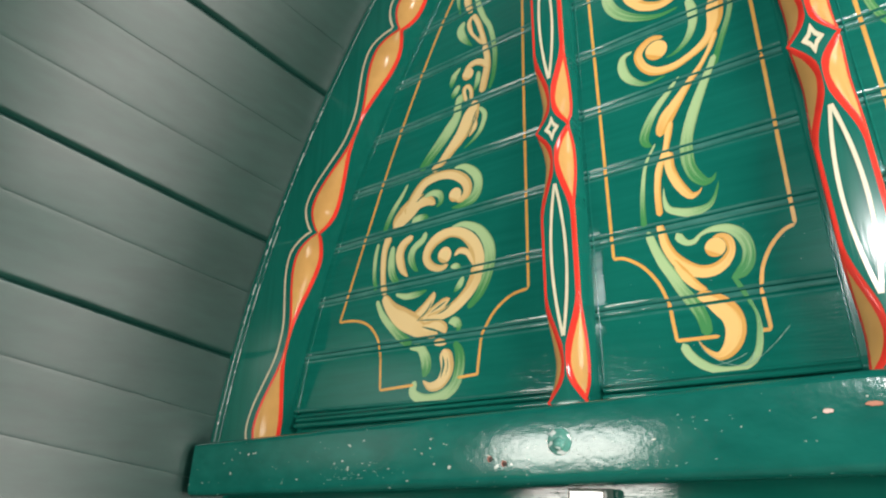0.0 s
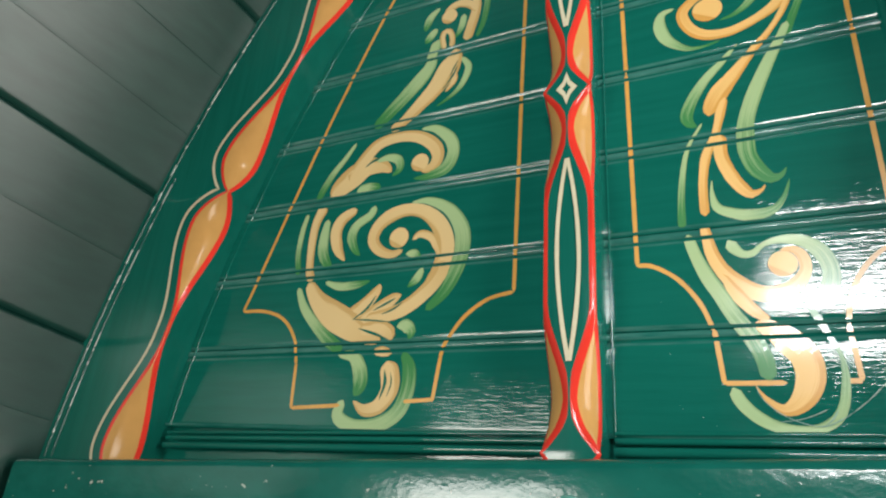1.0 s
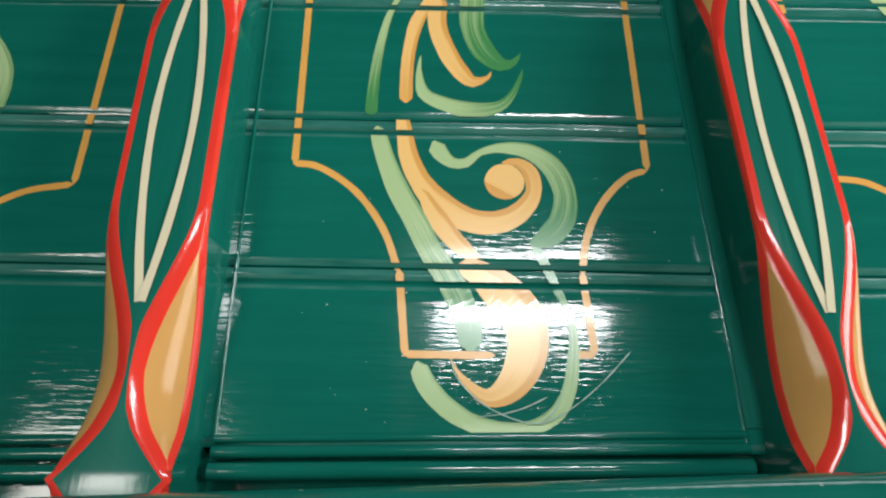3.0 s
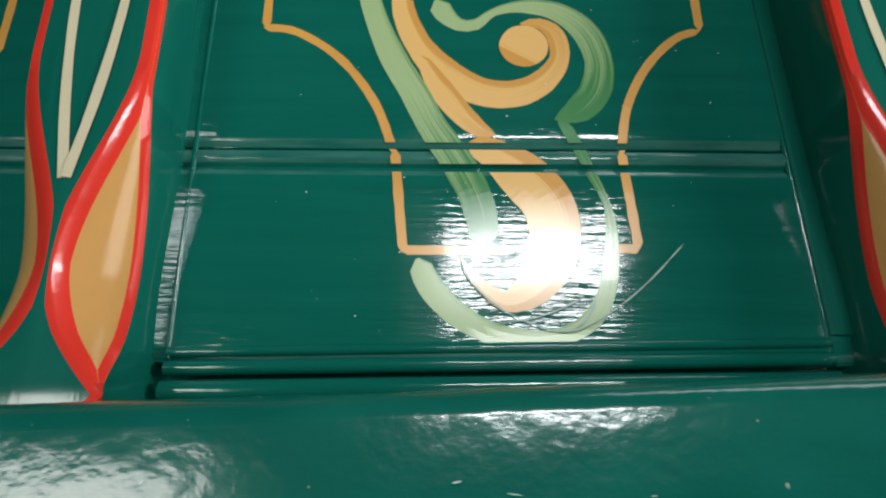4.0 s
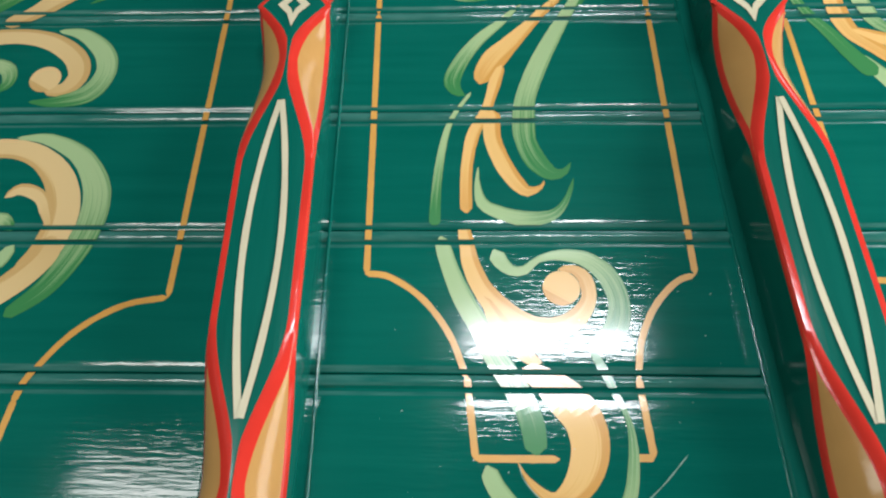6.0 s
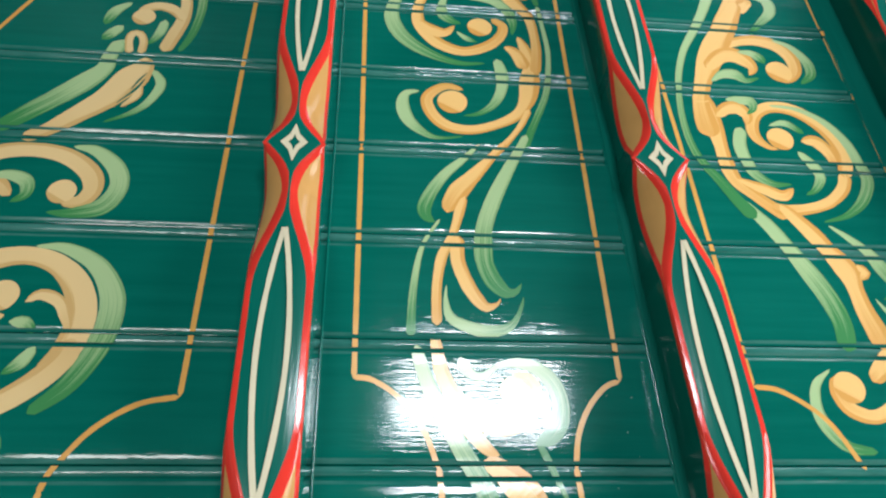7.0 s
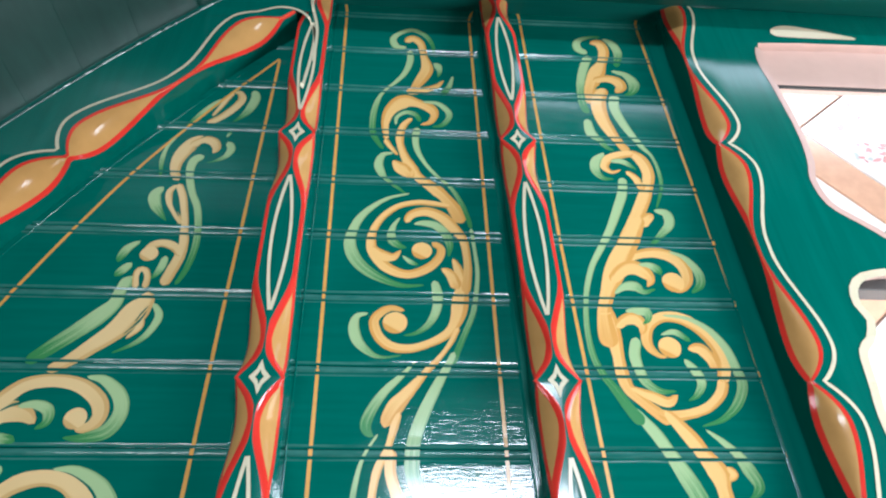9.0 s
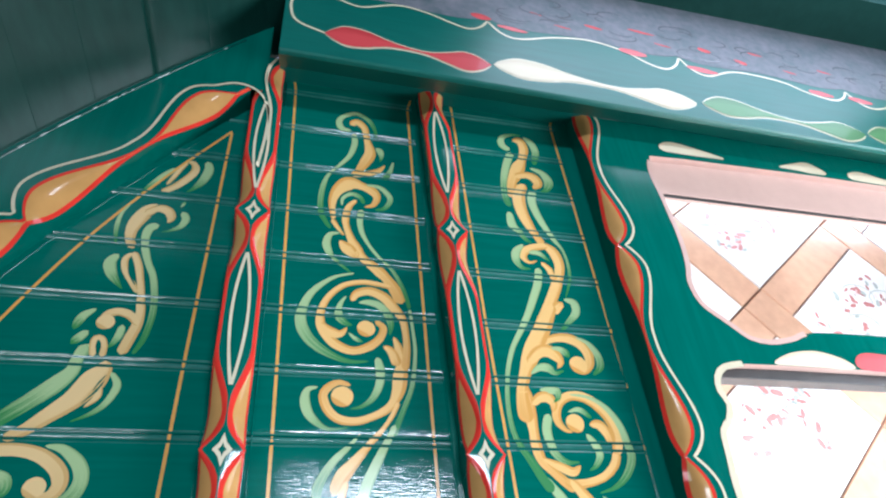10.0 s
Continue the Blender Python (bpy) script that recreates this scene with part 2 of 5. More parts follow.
# ---------------------------------------------------------------- panelled wall
def board(name, parent, z_lo, z_hi, xl, xr, mat=GREEN):
    """One matchboard lying crosswise: rounded lower edge, crowned face, groove and half-round bead at its upper edge."""
    pr = [(0.012, z_lo + 0.0034), (0.0016, z_lo + 0.0036), (0.0014, z_lo + 0.0042), (0.0009, z_lo + 0.0050), (0.0003, z_lo + 0.0060), (-0.0002, z_lo + 0.0074)]
    for k in (0.03, 0.1, 0.3, 0.5, 0.7, 0.9, 0.97):
        z = z_lo + 0.0074 + (z_hi - 0.0094 - z_lo - 0.0074) * k
        pr.append((surf(z), z))
    pr += [(-0.0002, z_hi - 0.0094), (0.0003, z_hi - 0.0080), (0.0009, z_hi - 0.0069), (0.0014, z_hi - 0.0060), (0.0016, z_hi - 0.0053), (0.0010, z_hi - 0.0046), (0.0001, z_hi - 0.0038),
           (-0.0006, z_hi - 0.0022), (-0.0008, z_hi - 0.0008), (-0.0003, z_hi + 0.0008), (0.0003, z_hi + 0.0018), (0.0013, z_hi + 0.0028), (0.012, z_hi + 0.0033)]
    bm = bmesh.new()
    n = 14
    rows = []
    for i in range(n + 1):
        row = []
        for y, z in pr:
            a, b = xl(z), xr(z)
            x = a + (b - a) * i / n
            row.append((x, y + 0.00012 * noise.noise((x * 9, z * 40, 3.0)), z + 0.0004 * noise.noise((x * 22, z * 7, 1.0))))
        rows.append(row)
    # picks the lips and bead that carry the painted joint sheen
    def edge_sheen(i):
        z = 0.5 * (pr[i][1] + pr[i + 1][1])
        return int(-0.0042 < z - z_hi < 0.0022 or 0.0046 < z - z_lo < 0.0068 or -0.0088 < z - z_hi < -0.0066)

    sheet(bm, rows, edge_sheen)
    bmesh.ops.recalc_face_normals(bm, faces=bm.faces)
    ob = part(name, bm, [mat, GREEN_SHEEN], parent, smooth=True)
    ob.data.set_sharp_from_angle(angle=radians(50))
    return ob


def panel(name, label, xl, xr, z0=Z_BOTTOM, z1=Z_TOP):
    p = empty(name, label, "wall panel", "structure")
    back = bmesh.new()
    zs = [0.75 + (z1 - 0.75) * k / 16 for k in range(17)]
    sheet(back, [[(xl(z) - 0.004, y, z) for z in zs] for y in (0.013, 0.03)])
    sheet(back, [[(x(z), 0.013, z) for z in zs] for x in (xl, xr)])
    part("backing", back, GREEN, p)
    z = JOINT0 - PITCH
    while z < z1:
        zz = z if z > z0 else 0.765
        top = z + PITCH
        if xr(min(top, z1)) - xl(min(top, z1)) > 0.012:
            board("board", p, zz, min(top, z1 + 0.005), xl, xr)
        z += PITCH
    return p


panel_b = panel("panel_curved", "green matchboard panel with curved edge and painted scroll", lambda z: min(edge_left(z) - 0.004, up_1(z) - RIB - 0.001), lambda z: up_1(z) - RIB + 0.006)
panel_c = panel("panel_middle", "glossy green matchboard panel with gold painted scroll", lambda z: up_1(z) + RIB - 0.006, lambda z: up_2(z) - RIB + 0.006)
panel_d = panel("panel_end", "glossy green matchboard panel beside cut-out frame", lambda z: up_2(z) + RIB - 0.006, lambda z: edge_right(z) + 0.006)

tip = bmesh.new()
sheet(tip, [[(x, 0.0022, z) for z in (1.60, 1.88)] for x in (-0.17, -0.055)])
part("backing", tip, GREEN, panel_b)


def moulding(name, parent, pts, r=0.0035, y=0.0, mat=GREEN):
    """A slim quarter-round bead along pts (x, z) on the boards."""
    bm = bmesh.new()
    rows = []
    for i, (x, z) in enumerate(pts):
        a, b = pts[max(0, i - 1)], pts[min(len(pts) - 1, i + 1)]
        t = Vector((b[0] - a[0], b[1] - a[1])).normalized()
        rows.append([(x - t.y * r * math.cos(q), y - r * 1.1 * math.sin(q), z + t.x * r * math.cos(q)) for q in (0, 0.6, 1.2, 1.94, 2.54, 3.14)])
    sheet(bm, rows)
    bmesh.ops.recalc_face_normals(bm, faces=bm.faces)
    return part(name, bm, mat, parent, smooth=True)


def panel_beads(p, xl, xr, z_hi):
    zs = [Z_BOTTOM + 0.01 + (z_hi - Z_BOTTOM - 0.01) * k / 24 for k in range(25)]
    for x in (xl, xr):
        moulding("bead", p, [(x(z), z) for z in zs], 0.0012, 0.0004)
    for dz, r in ((0.004, 0.004), (0.0125, 0.0028), (0.0185, 0.002)):
        moulding("bead", p, [(xl(0.84) + (xr(0.84) - xl(0.84)) * k / 12, 0.829 + dz + 0.5 * rail_line(xl(0.84) + (xr(0.84) - xl(0.84)) * k / 12)) for k in range(13)], r, -0.001 if r > 0.003 else 0.0)


def end_strip(p, xl, xr):
    """Plain strip that stops the boards' joints short of the upright or frame."""
    zs = [Z_BOTTOM + 0.02 + (1.865 - Z_BOTTOM - 0.02) * k / 24 for k in range(25)]
    bm = bmesh.new()
    sheet(bm, [[(xl(z), 0.004, z), (xl(z) + 0.0004, -0.0009, z), (xl(z) + 0.0016, -0.0014, z), (xr(z), -0.0014, z)] for z in zs])
    bmesh.ops.recalc_face_normals(bm, faces=bm.faces)
    part("edge_strip", bm, GREEN_V, p)


end_strip(panel_c, lambda z: up_2(z) - RIB - 0.0065, lambda z: up_2(z) - RIB + 0.004)
end_strip(panel_d, lambda z: edge_right(z) - 0.0255, lambda z: edge_right(z) + 0.004)
panel_beads(panel_b, lambda z: edge_left(z) + 0.010, lambda z: up_1(z) - RIB - 0.004, 1.70)
panel_beads(panel_c, lambda z: up_1(z) + RIB + 0.004, lambda z: up_2(z) - RIB - 0.0070, 1.85)
panel_beads(panel_d, lambda z: up_2(z) + RIB + 0.004, lambda z: edge_right(z) - 0.0260, 1.85)

# ---------------------------------------------------------------- carved uprights
DIAMOND0, DIAMOND = 0.827, 0.345


def neck(s):
    """Width of a carved face along one repeat: broad at the diamond, pinched beside it, broad again along the lens."""
    s = s % 1.0
    s = min(s, 1 - s)
    if s < 0.13:
        t = 1 - s / 0.13
        return 0.10 + 0.90 * t ** 1.8
    return 0.10 + 0.90 * smooth_step(0.12, 0.37, s)


def upright(name, axis, z0, z1):
    """A stop-chamfered upright: green face, red arrises and ochre lobes on the chamfers."""
    ob_top = empty(name, "carved green upright with ochre lobes and red edges", "upright", group="carved uprights")
    bm = bmesh.new()
    rows, line = [], 0.0042
    n = int((z1 - z0) / 0.004)
    for k in range(n + 1):
        z = z0 + (z1 - z0) * k / n
        s = (z - DIAMOND0) / DIAMOND
        f = 0.0222 * neck(s) + 0.0030 * max(0.0, 1 - 18 * min(s % 1, 1 - s % 1))
        w = RIB - 0.0005 - 0.0022 * (1 - neck((z - DIAMOND0) / DIAMOND)) ** 2
        depth = max(0.003, min(1.0 * (w - f), 0.028))
        run = math.hypot(w - f, depth)
        q = min(line / run, 0.49)
        half = []
        for u in (0, q, 0.3, 0.5, 0.7, 1 - q, 1) if q < 0.28 else (0, q, q + (1 - 2 * q) * 0.25, 0.5, q + (1 - 2 * q) * 0.75, 1 - q, 1):
            bulge = 0.0034 * math.sin(math.pi * u) * run / 0.03
            half.append((w + (f - w) * u + bulge * 0.6, RIB_FRONT + depth * (1 - u) - bulge * 0.6))
        xc = axis(z)
        g = max(f - 0.0035, f * 0.35)
        prof = [(w, 0.012)] + half + [(g, RIB_FRONT - 0.0006)]
        rows.append([(xc - a, b, z) for a, b in prof] + [(xc + a, b, z) for a, b in reversed(prof)])
    ids = [0, 1, 2, 2, 2, 2, 1, 1, 0, 1, 1, 2, 2, 2, 2, 1, 0]
    sheet(bm, rows, lambda i: ids[i])
    bmesh.ops.recalc_face_normals(bm, faces=bm.faces)
    ob = part("rib", bm, [GREEN_V, RED, OCHRE], ob_top, smooth=True)
    ob.data.set_sharp_from_angle(angle=radians(32))
    return ob_top


def flat_line(name, parent, pts, width, y, mat, closed=False, step=0.004, smooth_curve=True):
    """A painted line along pts (x, z), standing a hair proud of the face at depth y (a number, or a function of x and z)."""
    c = spline([(p[0], p[1]) for p in pts], step) if smooth_curve else [np.array(p, float) for p in pts]
    bm = bmesh.new()
    rows = []
    for i, p in enumerate(c):
        a, b = c[max(0, i - 1)], c[min(len(c) - 1, i + 1)]
        t = (b - a) / (np.hypot(*(b - a)) + 1e-9)
        w = width * (0.5 + 0.07 * noise.noise((p[0] * 60, p[1] * 60, width * 900)))
        row = []
        for sgn in (-1, 1):
            q = (p[0] - sgn * t[1] * w, p[1] + sgn * t[0] * w)
            row.append((q[0], y(*q) if callable(y) else y, q[1]))
        rows.append(row)
    sheet(bm, rows)
    for f in bm.faces:
        f.normal_update()
        if f.normal.y > 0:
            f.normal_flip()
    return part(name, bm, mat, parent)


def lens_and_diamonds(parent, axis, lenses, diamonds):
    y = RIB_FRONT - 0.0011
    for z in diamonds:
        a, b, xc = 0.0108, 0.0190, axis(z)
        bm = bmesh.new()
        loops = []
        for k in (1.0, 0.42):
            loops.append([(xc + k * a * u, y, z + k * b * v) for u, v in ((0, 1), (-0.36, 0.42), (-1, 0), (-0.36, -0.42), (0, -1), (0.36, -0.42), (1, 0), (0.36, 0.42))])
        sheet(bm, loops, 0, True)
        for f in bm.faces:
            f.normal_update()
            if f.normal.y > 0:
                f.normal_flip()
        part("painted_diamond", bm, CREAM, parent)
    for z in lenses:
        for sgn in (-1, 1):
            pts = [(axis(z + 0.096 - 0.192 * k / 8) + sgn * (0.0005 + 0.0095 * math.sin(math.pi * k / 8) ** 0.9), z + 0.096 - 0.192 * k / 8) for k in range(9)]
            flat_line("painted_lens_line", parent, pts, 0.0037, y - 0.00015 * (sgn + 1), CREAM)


up1 = upright("carved_upright", up_1, 0.795, 1.868)
up2 = upright("carved_upright", up_2, 0.80, 1.868)
lens_and_diamonds(up1, up_1, (0.997, 1.3445, 1.655), (1.172, 1.517))
lens_and_diamonds(up2, up_2, (0.997, 1.3445, 1.6895), (1.172, 1.517))


# ---------------------------------------------------------------- curved stile and cut-out frame
def lobe(s):
    """Width of a chamfer that swells on both sides of each pinch (s = 0) and thins half way."""
    s = s % 1.0
    s = min(s, 1 - s)
    if s < 0.13:
        return 0.12 + 0.88 * math.sin(0.5 * math.pi * s / 0.13) ** 0.8
    return 0.10 + 0.90 * (1 - smooth_step(0.13, 0.48, s))


def stile_rows(curve, phase, sign, outer, wide, y_front, line=0.0045):
    """Rows across a board: outer border, flat face, red line, ochre chamfer, red line, edge."""
    rows = []
    for i, (x, z) in enumerate(curve):
        a, b = curve[max(0, i - 1)], curve[min(len(curve) - 1, i + 1)]
        t = Vector((b[0] - a[0], b[1] - a[1])).normalized()
        nx, nz = -t.y * sign, t.x * sign
        c = wide * lobe(phase[i])
        depth = min(0.55 * c, -y_front - 0.006)
        q = min(line / max(c, 1e-6), 0.46)
        row = [outer(z)]
        for u in (1.0, 1 - q, 1 - q - (1 - 2 * q) * 0.25, 0.5, q + (1 - 2 * q) * 0.25, q, 0.0):
            bul = 0.0052 * math.sin(math.pi * u) * c / 0.04
            row.append((x + nx * c * u, y_front + depth * (1 - u) - bul, z + nz * c * u))
        row.append((x, 0.012, z))
        rows.append(row)
    return rows


stile = empty("curved_stile", "dark green curved stile edged with ochre and red lobes", "stile")
zs = [0.78 + (1.772 - 0.78) * k / 260 for k in range(261)]
curve = [(edge_left(z), z) for z in zs]
arc = [0.0]
for a, b in zip(curve, curve[1:]):
    arc.append(arc[-1] + math.hypot(b[0] - a[0], b[1] - a[1]))
at_pinch = arc[min(range(261), key=lambda i: abs(zs[i] - 1.125))]
phase = [min((a - at_pinch) / 0.368, 2.0) for a in arc]
rows = stile_rows(curve, phase, 1, lambda z: (corner_left(z) - 0.03, STILE_FRONT, z), 0.042, STILE_FRONT)
bm = bmesh.new()
ids_l = [0, 1, 2, 2, 2, 2, 1, 0]
sheet(bm, rows, lambda i: ids_l[i])
sheet(bm, [[(corner_left(z) - 0.03, STILE_FRONT + 0.0008, z), (up_1(z) - 0.004, STILE_FRONT + 0.0008, z)] for z in [1.772 + 0.02 * k for k in range(20)]])
bmesh.ops.recalc_face_normals(bm, faces=bm.faces)
part("stile_board", bm, [GREEN_V, RED, OCHRE], stile, smooth=True).data.set_sharp_from_angle(angle=radians(32))


def over_corner(x, z):
    """Depth of the painted border where it passes from the stile on to the first upright."""
    return STILE_FRONT - 0.0012 if x < up_1(z) - 0.003 and z > 1.60 else RIB_FRONT - 0.0014


white = []
for (x, z), ph, i in zip(curve, phase, range(261)):
    a, b = curve[max(0, i - 1)], curve[min(260, i + 1)]
    t = Vector((b[0] - a[0], b[1] - a[1])).normalized()
    off = 0.042 * lobe(ph) + 0.015
    white.append((x - t.y * off, z + t.x * off))
flat_line("painted_border_line", stile, [p for p, (x, z) in zip(white, curve) if 0.785 < z < 1.735], 0.0042, STILE_FRONT - 0.0006, CREAM, smooth_curve=False)
flat_line("painted_border_line", stile, [p for p, (x, z) in zip(white, curve) if z < 1.735][-1:] + [(-0.142, 1.765), (-0.110, 1.779), (-0.080, 1.772), (-0.060, 1.748), (-0.052, 1.715), (-0.053, 1.66), (-0.058, 1.60)], 0.0042, over_corner, CREAM)
flat_line("painted_border_line", stile, [(-0.048, 1.66), (-0.050, 1.735), (-0.063, 1.80), (-0.058, 1.85), (-0.040, 1.88)], 0.0042, lambda x, z: over_corner(x, z) - 0.0002, CREAM)

frame_board = empty("cutout_frame", "green cut-out frame board with ochre lobed edge", "window frame")
FRAME_Y = -0.042
zs = [0.832 + (1.862 - 0.832) * k / 260 for k in range(261)]
curve = [(edge_right(z), z) for z in zs]
rows = stile_rows(curve, [(z - DIAMOND0) / DIAMOND for z in zs], -1, lambda z: (0.552, FRAME_Y, z), 0.030, FRAME_Y)
bm = bmesh.new()
sheet(bm, rows, lambda i: ids_l[i])
bmesh.ops.recalc_face_normals(bm, faces=bm.faces)
part("carved_edge", bm, [GREEN_V, RED, OCHRE], frame_board, smooth=True).data.set_sharp_from_angle(angle=radians(32))
flat_line("painted_border_line", frame_board, [(x + 0.030 * lobe((z - DIAMOND0) / DIAMOND) + 0.012, z) for x, z in curve], 0.0042, FRAME_Y - 0.0006, CREAM, smooth_curve=False)


def plate(bm, outline, holes, y0, y1, mat=0, reveal=0):
    """A board of any outline with holes cut through it, between the depths y0 (front) and y1."""
    from mathutils.geometry import tessellate_polygon
    loops = [outline] + holes
    flat = [p for lp in loops for p in lp]
    tris = tessellate_polygon([[Vector((x, z, 0)) for x, z in lp] for lp in loops])
    fronts = [bm.verts.new((x, y0, z)) for x, z in flat]
    backs = [bm.verts.new((x, y1, z)) for x, z in flat]
    for t in tris:
        bm.faces.new([fronts[i] for i in t]).material_index = mat
        bm.faces.new([backs[i] for i in reversed(t)]).material_index = mat
    k = 0
    for lp in loops:
        for i in range(len(lp)):
            a, b = k + i, k + (i + 1) % len(lp)
            bm.faces.new((fronts[a], fronts[b], backs[b], backs[a])).material_index = mat if lp is outline else reveal
        k += len(lp)
    bmesh.ops.recalc_face_normals(bm, faces=bm.faces)
    return bm


def rounded(pts, step=0.012):
    return [(float(p[0]), float(p[1])) for p in spline(pts, step)]


upper = [(1.32, 1.748), (0.98, 1.750), (0.70, 1.746)] + rounded([(0.632, 1.742), (0.621, 1.70), (0.626, 1.63), (0.630, 1.55), (0.626, 1.49), (0.617, 1.455), (0.624, 1.415), (0.652, 1.388), (0.668, 1.374), (0.686, 1.358), (0.720, 1.352), (0.763, 1.360), (0.812, 1.375), (0.95, 1.378), (1.05, 1.375), (1.16, 1.358), (1.24, 1.37), (1.29, 1.42), (1.31, 1.52), (1.30, 1.65)])
lower = [(1.32, 1.313), (0.72, 1.313)] + rounded([(0.655, 1.312), (0.622, 1.305), (0.604, 1.288), (0.600, 1.266), (0.607, 1.246), (0.597, 1.222), (0.583, 1.208), (0.578, 1.172), (0.573, 1.12), (0.580, 1.04), (0.590, 0.96), (0.60, 0.90), (0.61, 0.85), (0.75, 0.848), (1.32, 0.848)])
bm = plate(bmesh.new(), [(0.552, 0.832), (1.40, 0.832), (1.40, 1.83), (0.552, 1.83)], [upper, lower], FRAME_Y, FRAME_Y + 0.022, 0, 1)
part("frame_panel", bm, [GREEN_V, PINK], frame_board)
flat_line("chamfer", frame_board, [p for p in upper if p[0] < 0.80 and p[1] < 1.742], 0.009, FRAME_Y - 0.0007, PINK, smooth_curve=False)
flat_line("chamfer", frame_board, [p for p in lower if p[0] < 0.66 and p[1] > 0.86], 0.010, FRAME_Y - 0.0007, CREAM, smooth_curve=False)

# ---------------------------------------------------------------- rails
rail = empty("bottom_rail", "chipped glossy green bottom rail with nail holes", "rail")
bm = bmesh.new()
rows = []
for k in range(41):
    x = -0.69 + 2.1 * k / 40
    d = rail_line(x)
    rows.append([(x, y, z + d + 0.0006 * noise.noise((x * 12, y * 50, z * 30))) for y, z in ((0.01, 0.823), (-0.070, 0.822), (-0.0765, 0.8205), (-0.0795, 0.817), (-0.080, 0.814), (-0.0805, 0.785), (-0.081, 0.754), (-0.0805, 0.751), (-0.079, 0.746), (-0.073, 0.743), (0.01, 0.743))])
sheet(bm, rows)
bmesh.ops.recalc_face_normals(bm, faces=bm.faces)
part("rail_board", bm, GREEN_OLD, rail, smooth=True)

header = empty("header_beam", "dark green header beam with red, cream and green lobes", "beam")
HY = -0.115
bm = bmesh.new()


def header_low(x):
    return 1.789 - 0.018 * max(0.0, x)


sheet(bm, [[(x, y, header_low(x) + z) for y, z in ((0.02, 0.075), (-0.040, 0.055), (HY + 0.010, 0.0), (HY + 0.003, 0.0006), (HY, 0.003), (HY, 0.20), (HY, 0.45))] for x in [-0.045] + [0.1 * k for k in range(16)]])
bm.faces.new([bm.verts.new((-0.045, y, 1.789 + z)) for y, z in ((0.02, 0.075), (-0.040, 0.055), (HY + 0.010, 0.0), (HY + 0.003, 0.0006), (HY, 0.003), (HY, 0.45), (0.02, 0.45))])
bmesh.ops.recalc_face_normals(bm, faces=bm.faces)
part("beam", bm, GREEN_SATIN, header)

# ---------------------------------------------------------------- curved side wall
side_wall = empty("wall_curved", "dark green curved side wall of long boards", "wall", "structure")


def wall_point(y, z):
    """The boards rise a little and the wall opens outwards, away from the corner."""
    d = -0.02 - y
    zz = z + 0.19 * min(d, 0.9)
    return (corner_left(zz) - 0.24 * d, y, zz)


joints = [0.60, 0.735, 0.836, 0.936, 1.044, 1.135, 1.22, 1.305, 1.39, 1.465, 1.54, 1.61, 1.685, 1.77, 1.85, 1.94, 2.03, 2.12]
OPEN_JOINTS = (0.936, 1.135, 1.39, 1.77)
for z0, z1 in zip(joints, joints[1:]):
    # open joints have shrunk apart; the rest are filled with paint and show as shallow dips
    lo, hi = ((0.0048, 0.0019, 0.0064, 0.0004) if z in OPEN_JOINTS else (0.0002, 0.0008, 0.0030, 0.0001) for z in (z0, z1))
    prof = [(0.007, z0 - 0.0006), (lo[0], z0 + 0.0001), (lo[0] * 0.5, z0 + lo[1]), (lo[3], z0 + lo[2] * 0.6), (0.0, z0 + lo[2]), (0.0, z0 + lo[2] + 0.003)]
    prof += [(0.0, z0 + (z1 - z0) * k) for k in (0.3, 0.5, 0.7)]
    prof += [(0.0, z1 - hi[2] - 0.003), (0.0, z1 - hi[2]), (hi[3], z1 - hi[2] * 0.6), (hi[0] * 0.5, z1 - hi[1]), (hi[0], z1 - 0.0001), (0.007, z1 + 0.0006)]
    bm = bmesh.new()
    rows = []
    for y in [0.02 - 1.16 * (k / 14) for k in range(15)]:
        rows.append([(lambda p: (p[0] - dx + 0.0008 * noise.noise((y * 4, z * 14, 0.0)), p[1], p[2]))(wall_point(y, z)) for dx, z in prof])
    sheet(bm, rows)
    for f in bm.faces:
        f.normal_update()
        if f.normal.x < 0:
            f.normal_flip()
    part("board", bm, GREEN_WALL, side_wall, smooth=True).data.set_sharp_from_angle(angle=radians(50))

# ---------------------------------------------------------------- rest of the room
fl = tagged(mesh_object("floor", box(bmesh.new(), -1.2, 2.7, -2.95, 1.6, -0.06, 0.0), FLOOR), "brown painted floor boards", "floor", kind="structure")
# ceiling left open in the middle for the added header lamp
bm = bmesh.new()
for x0, x1, y0, y1 in ((-0.6, 2.7, -2.95, -0.50), (-0.6, 2.7, -0.22, 0.06), (-0.6, 0.39, -0.50, -0.22), (1.51, 2.7, -0.50, -0.22)):
    box(bm, x0, x1, y0, y1, 2.16, 2.22)
tagged(mesh_object("ceiling", bm, CEIL), "dark green painted ceiling with a narrow opening added for the fill lamp", "ceiling", kind="structure")
# the room steps back, unseen, beyond a short return wall added to shade the curved panel; a high window in its far end,
# a small one in the nearer wall
bm = plate(bmesh.new(), [(-1.3, 0.66), (0.0, 0.66), (0.0, 2.2), (-1.3, 2.2)], [[(-0.80, 0.69), (-0.36, 0.69), (-0.36, 0.97), (-0.80, 0.97)]], -1.12, -1.16)
tagged(mesh_object("wall_south", bm, WALL), "green painted wall with a small window opening", "wall", kind="structure")
tagged(mesh_object("wall_south_dado", box(bmesh.new(), -1.0, 0.0, -1.16, -1.11, 0.0, 0.66), DADO), "brown painted lower part of the nearer rear wall", "wall", kind="structure")
# added blocker: keeps the high window's light off the curved panel
tagged(mesh_object("wall_return_shade", box(bmesh.new(), -0.04, 0.0, -2.82, -1.16, 0.0, 2.2), CEIL), "unseen dark return wall added to shade the curved panel", "wall", kind="structure")
